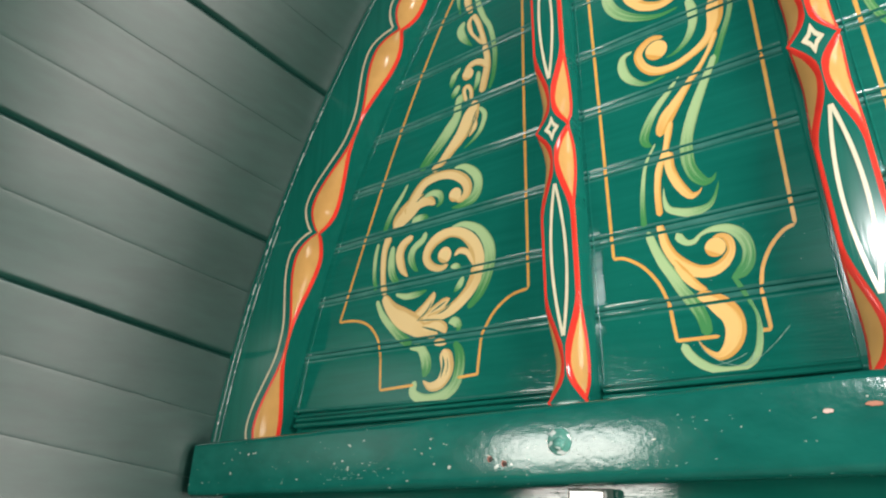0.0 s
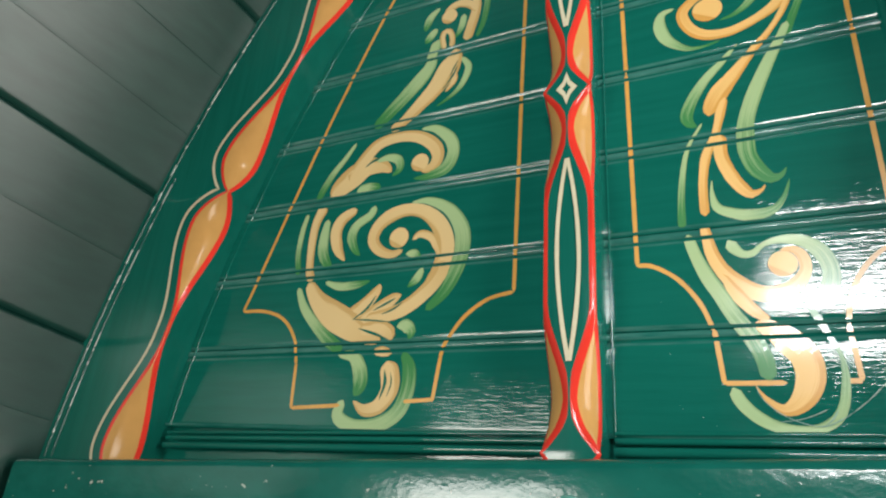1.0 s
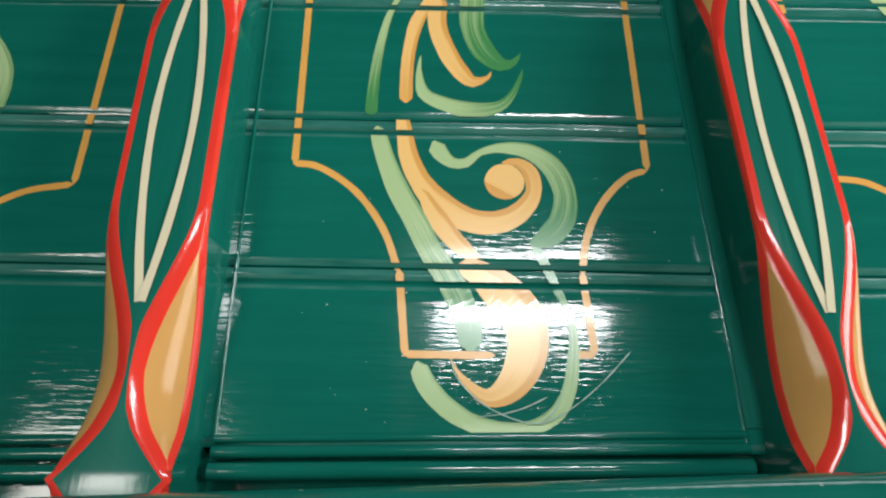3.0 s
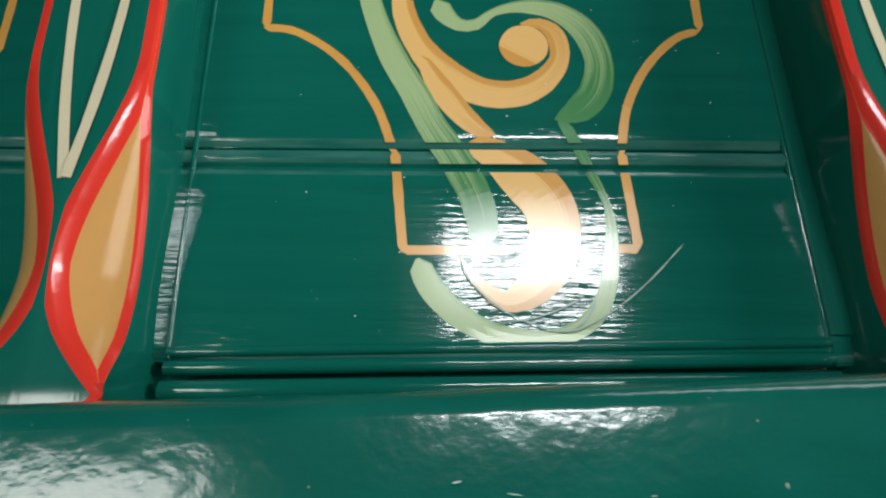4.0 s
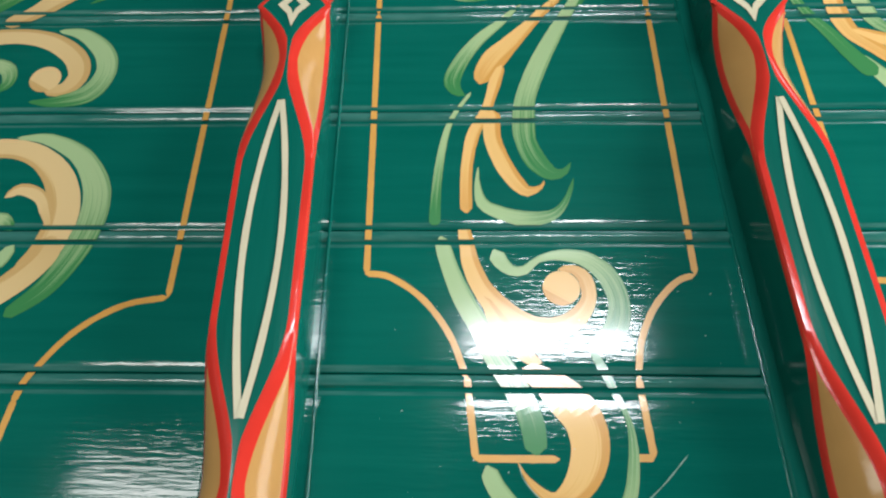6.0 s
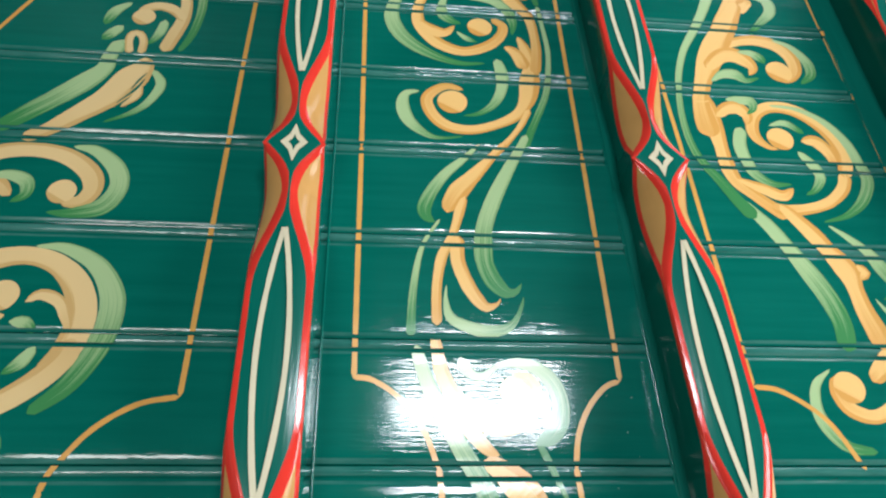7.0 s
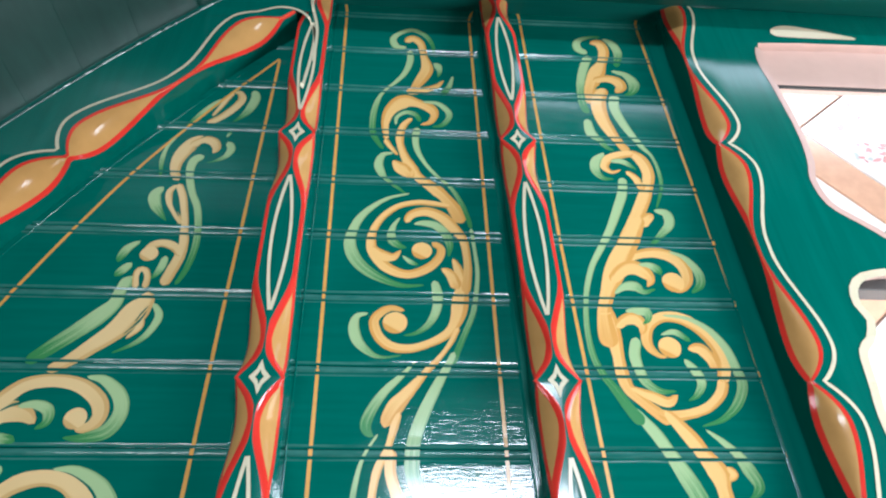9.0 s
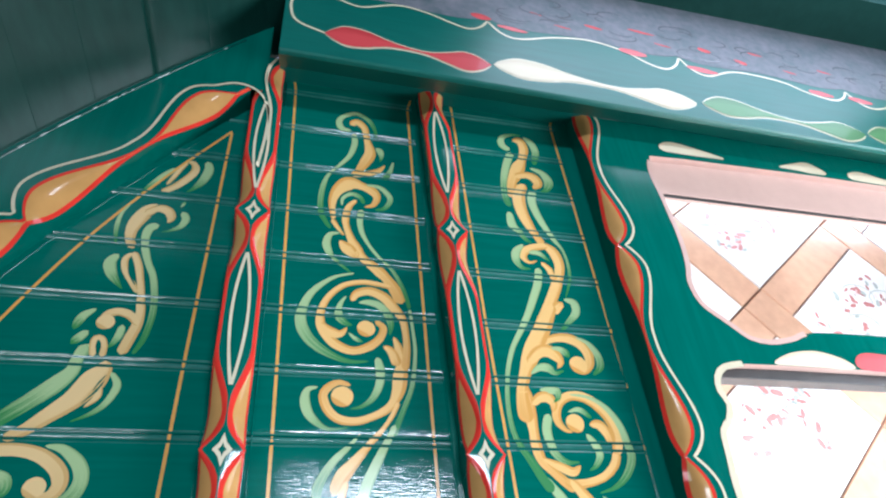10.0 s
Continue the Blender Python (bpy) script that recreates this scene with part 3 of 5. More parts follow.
bm = plate(bmesh.new(), [(0.0, 0.66), (1.62, 0.66), (1.62, 2.2), (0.0, 2.2)], [[(0.07, 1.63), (0.96, 1.63), (0.96, 1.91), (0.07, 1.91)]], -2.77, -2.82)
tagged(mesh_object("wall_far", bm, WALL), "green painted end wall with a high window opening", "wall", kind="structure")
tagged(mesh_object("wall_far_dado", box(bmesh.new(), 0.0, 1.62, -2.82, -2.76, 0.0, 0.66), DADO), "brown painted lower part of the end wall", "wall", kind="structure")
bm = plate(bmesh.new(), [(-0.75, 0.0), (0.57, 0.0), (0.57, 0.752), (-0.75, 0.752)], [], -0.005, 0.03)
tagged(mesh_object("wall_lower", bm, GREEN), "green lower wall below the rail", "wall", kind="structure")
bm = bmesh.new()
for y0, y1, z0, z1 in ((-2.77, -0.95, 0.0, 2.2), (-0.27, -0.06, 0.0, 2.2), (-0.95, -0.27, 1.64, 2.2)):
    box(bm, 1.62, 1.67, y0, y1, z0, z1)
tagged(mesh_object("wall_east", bm, WALL), "green painted wall with a narrow doorway", "wall", kind="structure")
bm = box(bmesh.new(), -1.20, -1.15, -1.16, 0.0, 0.0, 1.0)
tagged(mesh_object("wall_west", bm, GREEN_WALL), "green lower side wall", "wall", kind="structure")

# ---------------------------------------------------------------- painted scrolls and lines on the boards
def clip_at_joints(bm, z_lo, z_hi):
    """Cuts paint away where the boards' grooves interrupt it."""
    k = math.floor((z_lo - JOINT0) / PITCH)
    while JOINT0 + PITCH * k < z_hi + 0.02:
        zj = JOINT0 + PITCH * k
        for lo, hi in ((zj - 0.0079, zj - 0.0044), (zj + 0.0022, zj + 0.0058)):
            for zc in (lo, hi):
                bmesh.ops.bisect_plane(bm, geom=bm.verts[:] + bm.edges[:] + bm.faces[:], plane_co=(0, 0, zc), plane_no=(0, 0, 1))
            bmesh.ops.delete(bm, geom=[f for f in bm.faces if lo < f.calc_center_median().z < hi], context="FACES")
        k += 1


painted = [0]


def face(x, z):
    """Depth of the uneven board faces on which the paint lies."""
    return surf(z) + 0.00012 * noise.noise((x * 9, z * 40, 3.0))



def stroke(parent, mat, pts, round_ends=True, name="brush_stroke", y=None, scale=0.92, squat=True):
    """One brush stroke along pts (x, z in metres, width in millimetres)."""
    p = [Vector((x, z, w * scale / 1000)) for x, z, w in pts]
    wide = max(q.z for q in p)
    if squat and sum((b - a).xy.length for a, b in zip(p, p[1:])) < 2.0 * wide:
        for end, nxt in ((0, 1), (-1, -2)):
            d = (p[end] - p[nxt]).xy.normalized() * wide * 0.22
            p[end] = Vector((p[end].x + d.x, p[end].y + d.y, max(p[end].z, wide * 0.75)))
    c = spline([tuple(q) for q in p], 0.003)
    dist = [0.0]
    for a, b in zip(c, c[1:]):
        dist.append(dist[-1] + float(np.hypot(*(b - a)[:2])))
    total = dist[-1]
    bm = bmesh.new()
    uv = bm.loops.layers.uv.new("stroke")
    painted[0] += 1
    seed = painted[0] * 3.7
    rows = []
    for i, p in enumerate(c):
        a, b = c[max(0, i - 1)], c[min(len(c) - 1, i + 1)]
        t = (b - a)[:2] / (np.hypot(*(b - a)[:2]) + 1e-9)
        w = max(p[2], 0.0006) * 0.5
        if round_ends:
            for d in (dist[i], total - dist[i]):
                if d < w:
                    w *= math.sqrt(max(0.03, 1 - (1 - d / w) ** 2))
        w += 0.00025 * noise.noise((p[0] * 220, p[1] * 220, seed))
        rows.append([(p[0] + t[1] * w * s, 0.0, p[1] - t[0] * w * s) for s in (-1, -0.33, 0.33, 1)])
    vs = [[bm.verts.new(q) for q in r] for r in rows]
    for i in range(len(vs) - 1):
        for j in range(3):
            f = bm.faces.new((vs[i][j], vs[i][j + 1], vs[i + 1][j + 1], vs[i + 1][j]))
            for lp, (u, v) in zip(f.loops, ((dist[i], j), (dist[i], j + 1), (dist[i + 1], j + 1), (dist[i + 1], j))):
                lp[uv].uv = (u / total, v / 3)
    z_all = [v.co.z for v in bm.verts]
    if y is None:
        clip_at_joints(bm, min(z_all), max(z_all))
    lift = 0.00011 + 0.000003 * (painted[0] % 60)
    for v in bm.verts:
        v.co.y = (face(v.co.x, v.co.z) if y is None else y) - lift
    for f in bm.faces:
        f.normal_update()
        if f.normal.y > 0:
            f.normal_flip()
    return part(name, bm, mat, parent)


def dab(parent, mat, x, z, r):
    """The round eye of a spiral: a near-circular dab of paint."""
    bm = bmesh.new()
    uv = bm.loops.layers.uv.new("stroke")
    painted[0] += 1
    ringv = []
    for i in range(28):
        q = 2 * math.pi * i / 28
        k = r * (1 + 0.035 * noise.noise((math.cos(q) * 1.3, math.sin(q) * 1.3, painted[0])))
        ringv.append(bm.verts.new((x + k * math.cos(q), 0.0, z + k * math.sin(q))))
    f = bm.faces.new(ringv)
    bmesh.ops.poke(bm, faces=[f])
    for f in bm.faces:
        for lp in f.loops:
            d = Vector((lp.vert.co.x - x, lp.vert.co.z - z)) / r
            lp[uv].uv = (0.25, 0.5 + 0.42 * (0.5 * d.x + 0.85 * d.y))
    clip_at_joints(bm, z - r, z + r)
    for v in bm.verts:
        v.co.y = face(v.co.x, v.co.z) - 0.00032
    for f in bm.faces:
        f.normal_update()
        if f.normal.y > 0:
            f.normal_flip()
    return part("brush_dab", bm, mat, parent)


def gold_line(parent, pts, width=4.2, curved=False):
    stroke(parent, GOLD_LINE, [(x, z, width) for x, z in pts], name="gold_line")


def panel_scroll(p, label):
    o = new("painted_scroll")
    o.parent = p
    o["label"] = label
    return o


scroll_b = panel_scroll(panel_b, "tan and leaf-green painted scrollwork, shade and glare in the tan")
scroll_c = panel_scroll(panel_c, "gold and leaf-green painted scrollwork")
scroll_d = panel_scroll(panel_d, "gold and leaf-green painted scrollwork")


def straight(a, b, n=8):
    return [(a[0] + (b[0] - a[0]) * k / n, a[1] + (b[1] - a[1]) * k / n) for k in range(n + 1)]


# pinstripes: long sides, scooped lower corners, dropped foot
gold_line(panel_c, straight((-0.0148, 1.83), (0.0, 1.2)))
gold_line(panel_c, [(-0.0145, 1.82), (-0.0153, 1.838), (-0.018, 1.856), (-0.023, 1.874)])
gold_line(panel_c, straight((0.0, 1.2), (0.004, 0.993)))
gold_line(panel_c, [(0.003, 0.9935), (0.018, 0.991), (0.038, 0.977), (0.054, 0.955), (0.0635, 0.930)])
gold_line(panel_c, straight((0.0635, 0.932), (0.068, 0.887)))
gold_line(panel_c, straight((0.067, 0.888), (0.112, 0.888)))
gold_line(panel_c, straight((0.1852, 1.82), (0.195, 1.2)))
gold_line(panel_c, [(0.1852, 1.81), (0.1856, 1.826), (0.189, 1.842), (0.195, 1.857)])
gold_line(panel_c, straight((0.195, 1.2), (0.198, 0.993)))
gold_line(panel_c, [(0.198, 0.993), (0.186, 0.988), (0.172, 0.973), (0.162, 0.953), (0.1575, 0.930)])
gold_line(panel_c, straight((0.1575, 0.932), (0.161, 0.889)))
gold_line(panel_c, straight((0.161, 0.889), (0.148, 0.889)))
gold_line(panel_b, straight((-0.107, 1.708), (-0.112, 1.285)))
gold_line(panel_b, straight((-0.112, 1.285), (-0.113, 0.978)))
gold_line(panel_b, [(-0.113, 0.978), (-0.140, 0.972), (-0.165, 0.955), (-0.183, 0.930), (-0.188, 0.915)])
gold_line(panel_b, straight((-0.187, 0.918), (-0.193, 0.873)))
gold_line(panel_b, straight((-0.193, 0.875), (-0.225, 0.873)))
gold_line(panel_b, straight((-0.365, 0.866), (-0.300, 0.869)))
gold_line(panel_b, straight((-0.364, 0.866), (-0.366, 0.915)))
gold_line(panel_b, [(-0.366, 0.913), (-0.374, 0.942), (-0.395, 0.966), (-0.425, 0.977), (-0.459, 0.979)])
gold_line(panel_b, [(-0.459, 0.979), (-0.444, 1.02), (-0.402, 1.14), (-0.345, 1.29), (-0.270, 1.455), (-0.190, 1.59), (-0.107, 1.710)])
gold_line(panel_d, straight((0.2698, 1.838), (0.283, 1.38)))
gold_line(panel_d, [(0.2700, 1.83), (0.2690, 1.85), (0.265, 1.868), (0.259, 1.886)])
gold_line(panel_d, straight((0.283, 1.38), (0.300, 0.990)))
gold_line(panel_d, [(0.300, 0.990), (0.322, 0.986), (0.350, 0.965), (0.368, 0.930)])
gold_line(panel_d, straight((0.4665, 1.828), (0.4835, 1.29)))
gold_line(panel_d, [(0.4668, 1.82), (0.4672, 1.835), (0.471, 1.848), (0.478, 1.858)])
gold_line(panel_d, straight((0.4835, 1.29), (0.490, 0.990)))
gold_line(panel_d, [(0.490, 0.990), (0.470, 0.984), (0.445, 0.955), (0.436, 0.930)])

stroke(scroll_b, LEAF, [(-0.3257, 1.185, 4.5), (-0.3392, 1.1656, 8.2), (-0.355, 1.1467, 10), (-0.3681, 1.1234, 10.9), (-0.3715, 1.113, 6.3)])
stroke(scroll_b, TAN_SHADED, [(-0.352, 1.1146, 17.8), (-0.3402, 1.1268, 29.2), (-0.3221, 1.1394, 34.2), (-0.304, 1.1481, 26.9), (-0.2835, 1.1459, 18.7), (-0.2702, 1.1365, 6.7)])
stroke(scroll_b, TAN_SHADED, [(-0.328, 1.1334, 17.6), (-0.3129, 1.1557, 20.2), (-0.2936, 1.1762, 17.5), (-0.2656, 1.1816, 15.4), (-0.238, 1.1765, 16.6), (-0.2167, 1.1617, 17.7), (-0.2099, 1.1454, 16.6), (-0.2168, 1.1332, 13.4), (-0.2316, 1.1318, 8)])
stroke(scroll_b, GREEN, [(-0.3102, 1.147, 0.9), (-0.2963, 1.1555, 3.5), (-0.2802, 1.1567, 2.6), (-0.2682, 1.1431, 0.8)])
stroke(scroll_b, GREEN, [(-0.2987, 1.1597, 0.9), (-0.283, 1.1706, 2.6), (-0.2572, 1.1721, 0.8)])
stroke(scroll_b, LEAF, [(-0.2921, 1.1538, 5.2), (-0.2761, 1.1561, 10.2), (-0.2619, 1.1502, 12.5), (-0.2593, 1.1379, 9.9), (-0.2687, 1.1304, 3.3)])
stroke(scroll_b, LEAF, [(-0.2346, 1.1865, 3.3), (-0.2155, 1.1827, 11.4), (-0.1966, 1.1664, 15.8), (-0.1908, 1.1476, 16.3), (-0.1993, 1.1291, 17), (-0.2208, 1.1221, 10.2), (-0.2395, 1.1222, 2.4)])
stroke(scroll_b, LEAF, [(-0.3122, 1.1185, 12.9), (-0.3, 1.1195, 15.3), (-0.2858, 1.1186, 10)])
stroke(scroll_b, TAN_SHADED, [(-0.3598, 1.1052, 17.8), (-0.3685, 1.0833, 13.3), (-0.3704, 1.0587, 12.2), (-0.3684, 1.027, 11.1), (-0.3631, 1.0092, 14.2)])
stroke(scroll_b, LEAF, [(-0.3832, 1.0969, 6.3), (-0.3876, 1.0758, 8.1), (-0.3889, 1.0474, 7.9), (-0.3835, 1.0187, 8.6)])
stroke(scroll_b, LEAF, [(-0.3514, 1.0857, 8.7), (-0.3536, 1.063, 14.6), (-0.3515, 1.0418, 15.2), (-0.3393, 1.0223, 10.7)])
stroke(scroll_b, TAN_SHADED, [(-0.3115, 1.0935, 10.1), (-0.3301, 1.0836, 17.1), (-0.3371, 1.0673, 17.8), (-0.331, 1.0455, 14.1), (-0.3196, 1.0303, 3.3)])
stroke(scroll_b, LEAF, [(-0.2863, 1.0946, 9), (-0.2915, 1.0834, 11.5), (-0.3087, 1.0728, 13.3), (-0.3137, 1.0582, 14), (-0.3064, 1.0417, 8.9), (-0.2991, 1.0346, 2.4)])
stroke(scroll_b, TAN_SHADED, [(-0.2075, 0.9894, 18.3), (-0.1945, 1.012, 21.2), (-0.1917, 1.0364, 22.9), (-0.2009, 1.0601, 21.4), (-0.2192, 1.0772, 17.5), (-0.2415, 1.0835, 16.4), (-0.2639, 1.079, 19.1), (-0.2794, 1.0669, 17.6), (-0.2835, 1.0515, 15.9), (-0.2738, 1.0383, 13.3), (-0.2576, 1.0319, 10), (-0.2437, 1.0352, 6.1)])
stroke(scroll_b, TAN_SHADED, [(-0.2325, 1.0457, 4.5), (-0.2237, 1.0519, 9), (-0.2111, 1.0475, 10.3), (-0.202, 1.0349, 8.7), (-0.1972, 1.0235, 4.3)])
stroke(scroll_b, GREEN, [(-0.2253, 1.047, 0.7), (-0.2127, 1.0424, 1.8), (-0.2053, 1.0307, 0.7)])
stroke(scroll_b, LEAF, [(-0.2381, 1.0919, 2.3), (-0.2161, 1.0908, 9.9), (-0.1909, 1.0776, 14.8), (-0.1751, 1.0554, 18.6), (-0.1714, 1.033, 19.6), (-0.176, 1.0093, 18), (-0.1888, 0.984, 14.5), (-0.2084, 0.9655, 8.3)])
stroke(scroll_b, LEAF, [(-0.2391, 1.0306, 4.5), (-0.2289, 1.0297, 11.1), (-0.2201, 1.022, 5.9)])
stroke(scroll_b, LEAF, [(-0.2162, 1.0121, 6.5), (-0.2228, 1.0006, 10.8), (-0.233, 0.992, 3.6)])
stroke(scroll_b, LEAF, [(-0.342, 1.0065, 4.9), (-0.3211, 0.9999, 10.4), (-0.2974, 1.0002, 9.4), (-0.2815, 1.0033, 3.1)])
stroke(scroll_b, TAN_SHADED, [(-0.3659, 1.0074, 13.9), (-0.3495, 0.9859, 23.7), (-0.3262, 0.9676, 34.3), (-0.2984, 0.9527, 33.8), (-0.2757, 0.9411, 21.3), (-0.2594, 0.935, 8.4)])
stroke(scroll_b, TAN_SHADED, [(-0.303, 0.9637, 18.6), (-0.2835, 0.977, 16.9), (-0.2699, 0.9922, 11), (-0.2681, 0.9987, 2.2)])
stroke(scroll_b, TAN_SHADED, [(-0.2878, 0.9592, 16.1), (-0.2633, 0.9717, 17.2), (-0.2479, 0.981, 12.8), (-0.2393, 0.9842, 2.1)])
stroke(scroll_b, TAN_SHADED, [(-0.2806, 0.96, 12.3), (-0.2488, 0.9642, 16.9), (-0.2285, 0.9723, 18), (-0.2089, 0.9876, 19.2), (-0.1961, 1.0036, 19.1), (-0.1925, 1.0179, 18.6)])
stroke(scroll_b, TAN_SHADED, [(-0.2871, 0.9486, 14.5), (-0.262, 0.9493, 16.9), (-0.2494, 0.9434, 15.9), (-0.2466, 0.9351, 6.2)])
stroke(scroll_b, GREEN, [(-0.2989, 0.9594, 0.7), (-0.2813, 0.9715, 2.9), (-0.2706, 0.9862, 0.7)])
stroke(scroll_b, GREEN, [(-0.2739, 0.9683, 0.7), (-0.2564, 0.976, 2.9), (-0.2455, 0.9814, 0.7)])
stroke(scroll_b, GREEN, [(-0.2628, 0.9636, 0.7), (-0.2473, 0.969, 2.5), (-0.2369, 0.9762, 0.7)])
stroke(scroll_b, GREEN, [(-0.299, 0.9606, 0.7), (-0.2732, 0.958, 2.2), (-0.2483, 0.955, 0.7)])
stroke(scroll_b, GREEN, [(-0.289, 0.95, 0.7), (-0.2687, 0.9434, 3.5), (-0.2551, 0.9387, 1)])
stroke(scroll_b, LEAF, [(-0.3799, 1.0025, 7.4), (-0.367, 0.9782, 12), (-0.3444, 0.9538, 13.9), (-0.3235, 0.9367, 16.4), (-0.3068, 0.927, 12.4)])
stroke(scroll_b, LEAF, [(-0.2411, 0.9496, 5.5), (-0.231, 0.9507, 15), (-0.2233, 0.9428, 12.1), (-0.2263, 0.9351, 2.7)])
stroke(scroll_b, LEAF, [(-0.3109, 0.9222, 5.8), (-0.2905, 0.9193, 14.2), (-0.2804, 0.9042, 18.8), (-0.2787, 0.8898, 17.9), (-0.284, 0.8782, 6.9)])
stroke(scroll_b, TAN_SHADED, [(-0.2668, 0.924, 6.3), (-0.2553, 0.924, 11.7), (-0.2439, 0.9217, 6.1)])
stroke(scroll_b, TAN_SHADED, [(-0.2479, 0.9135, 22.4), (-0.2426, 0.8963, 24), (-0.2429, 0.8826, 21.8), (-0.2539, 0.868, 17.2), (-0.2708, 0.8644, 12.8), (-0.2847, 0.8738, 2.7)])
stroke(scroll_b, GREEN, [(-0.2505, 0.9052, 0.7), (-0.2484, 0.8911, 4.3), (-0.2536, 0.8742, 0.7)])
stroke(scroll_b, GREEN, [(-0.2429, 0.9025, 0.7), (-0.241, 0.8907, 1.7), (-0.245, 0.8777, 0.7)])
stroke(scroll_b, LEAF, [(-0.2969, 0.8742, 9.7), (-0.3022, 0.8598, 15.2), (-0.2904, 0.8511, 15.6), (-0.2726, 0.8485, 14.5), (-0.2494, 0.8514, 16.2), (-0.2304, 0.8631, 17.3), (-0.2216, 0.8843, 17.4), (-0.2218, 0.9062, 16.4), (-0.2304, 0.9221, 8)])
dab(scroll_b, TAN_SHADED, -0.2328, 1.1418, 0.0111)
dab(scroll_b, TAN_SHADED, -0.2500, 1.0505, 0.0121)
stroke(scroll_b, LEAF, [(-0.1753, 1.6139, 8.3), (-0.1891, 1.5969, 11.4), (-0.2019, 1.5772, 10.4), (-0.2131, 1.559, 4.7)])
stroke(scroll_b, TAN_SHADED, [(-0.1873, 1.5642, 10.3), (-0.1704, 1.5788, 12), (-0.1567, 1.5963, 13), (-0.1481, 1.6153, 12.5), (-0.1529, 1.6288, 9.2), (-0.1616, 1.6302, 5.9)])
stroke(scroll_b, TAN_SHADED, [(-0.1615, 1.6293, 5.9), (-0.168, 1.6166, 7.5), (-0.1754, 1.5976, 7.3), (-0.1828, 1.58, 4.8)])
stroke(scroll_b, LEAF, [(-0.1334, 1.6352, 10.6), (-0.1293, 1.6187, 15), (-0.1349, 1.5952, 13.9), (-0.1445, 1.5788, 7.2), (-0.1536, 1.5694, 2.4)])
stroke(scroll_b, TAN_SHADED, [(-0.1838, 1.5389, 9.2), (-0.1964, 1.5286, 21.3), (-0.2069, 1.5095, 22.4), (-0.2115, 1.4912, 17.6), (-0.2105, 1.4743, 13), (-0.2073, 1.466, 12.1), (-0.203, 1.4593, 11.4)])
stroke(scroll_b, TAN_SHADED, [(-0.2009, 1.5221, 11.3), (-0.1856, 1.5333, 13.8), (-0.1717, 1.5298, 15.3), (-0.1656, 1.5176, 12.1), (-0.1691, 1.5084, 3.7)])
stroke(scroll_b, GREEN, [(-0.195, 1.515, 0.8), (-0.185, 1.5229, 3), (-0.1716, 1.5185, 1.9)])
stroke(scroll_b, GREEN, [(-0.1906, 1.536, 0.8), (-0.1841, 1.5406, 2.3), (-0.1756, 1.5423, 1.2)])
stroke(scroll_b, LEAF, [(-0.1789, 1.5026, 12.6), (-0.1891, 1.4962, 14), (-0.1919, 1.4821, 12.4), (-0.1898, 1.4667, 10.7), (-0.1868, 1.4553, 10.6), (-0.1802, 1.4369, 9.7), (-0.1707, 1.4173, 9.5), (-0.1647, 1.3945, 9.3), (-0.1613, 1.3741, 9.1), (-0.1602, 1.351, 8.9), (-0.1638, 1.3223, 8), (-0.1716, 1.3007, 5.4)])
stroke(scroll_b, LEAF, [(-0.1527, 1.5306, 9.9), (-0.1462, 1.5184, 12.1), (-0.1509, 1.5039, 8.9), (-0.1635, 1.4945, 3.7), (-0.1743, 1.4908, 1.5)])
stroke(scroll_b, LEAF, [(-0.1566, 1.5393, 3.1), (-0.1518, 1.5507, 6.2)])
stroke(scroll_b, LEAF, [(-0.2219, 1.5379, 2.3), (-0.2302, 1.5167, 5.3), (-0.2311, 1.4923, 6.6), (-0.2266, 1.4652, 3.6)])
stroke(scroll_b, TAN_SHADED, [(-0.2025, 1.451, 5.6), (-0.2089, 1.4403, 9), (-0.2061, 1.4243, 8.9), (-0.1959, 1.4068, 8.1), (-0.1829, 1.3887, 7.9)])
stroke(scroll_b, TAN_SHADED, [(-0.2007, 1.4529, 9.2), (-0.1914, 1.4328, 10.4), (-0.1851, 1.4114, 9.5), (-0.1798, 1.3906, 9.2), (-0.177, 1.3736, 11), (-0.1746, 1.3604, 12.1), (-0.175, 1.3409, 13.7), (-0.1794, 1.3218, 14.7), (-0.185, 1.2997, 13.7)])
stroke(scroll_b, GREEN, [(-0.2039, 1.4324, 1), (-0.1988, 1.4173, 3.7), (-0.1893, 1.4, 1)])
stroke(scroll_b, LEAF, [(-0.2188, 1.4473, 8.4), (-0.2259, 1.4334, 16.6), (-0.2203, 1.4155, 14.2), (-0.2095, 1.4007, 6.7), (-0.2028, 1.3926, 1.7)])
stroke(scroll_b, TAN_SHADED, [(-0.1742, 1.3409, 7.5), (-0.1849, 1.3542, 12), (-0.1989, 1.359, 11.5), (-0.2099, 1.3544, 12.7), (-0.2147, 1.3446, 11.3)])
stroke(scroll_b, GREEN, [(-0.2058, 1.3522, 0.9), (-0.1987, 1.3505, 2.2), (-0.1935, 1.3436, 2.5), (-0.1948, 1.3384, 0.9)])
stroke(scroll_b, LEAF, [(-0.1907, 1.3404, 8.1), (-0.192, 1.3262, 10.4), (-0.1965, 1.3137, 6.7), (-0.2017, 1.3075, 2.4)])
stroke(scroll_b, LEAF, [(-0.2253, 1.3611, 4.5), (-0.2371, 1.3503, 12), (-0.242, 1.3374, 10.6), (-0.2433, 1.3301, 3.7)])
stroke(scroll_b, LEAF, [(-0.2285, 1.3274, 5.5), (-0.2347, 1.3198, 12.2), (-0.2402, 1.3126, 6)])
stroke(scroll_b, LEAF, [(-0.2211, 1.3085, 9), (-0.2259, 1.3008, 15.5), (-0.2317, 1.2947, 11.8)])
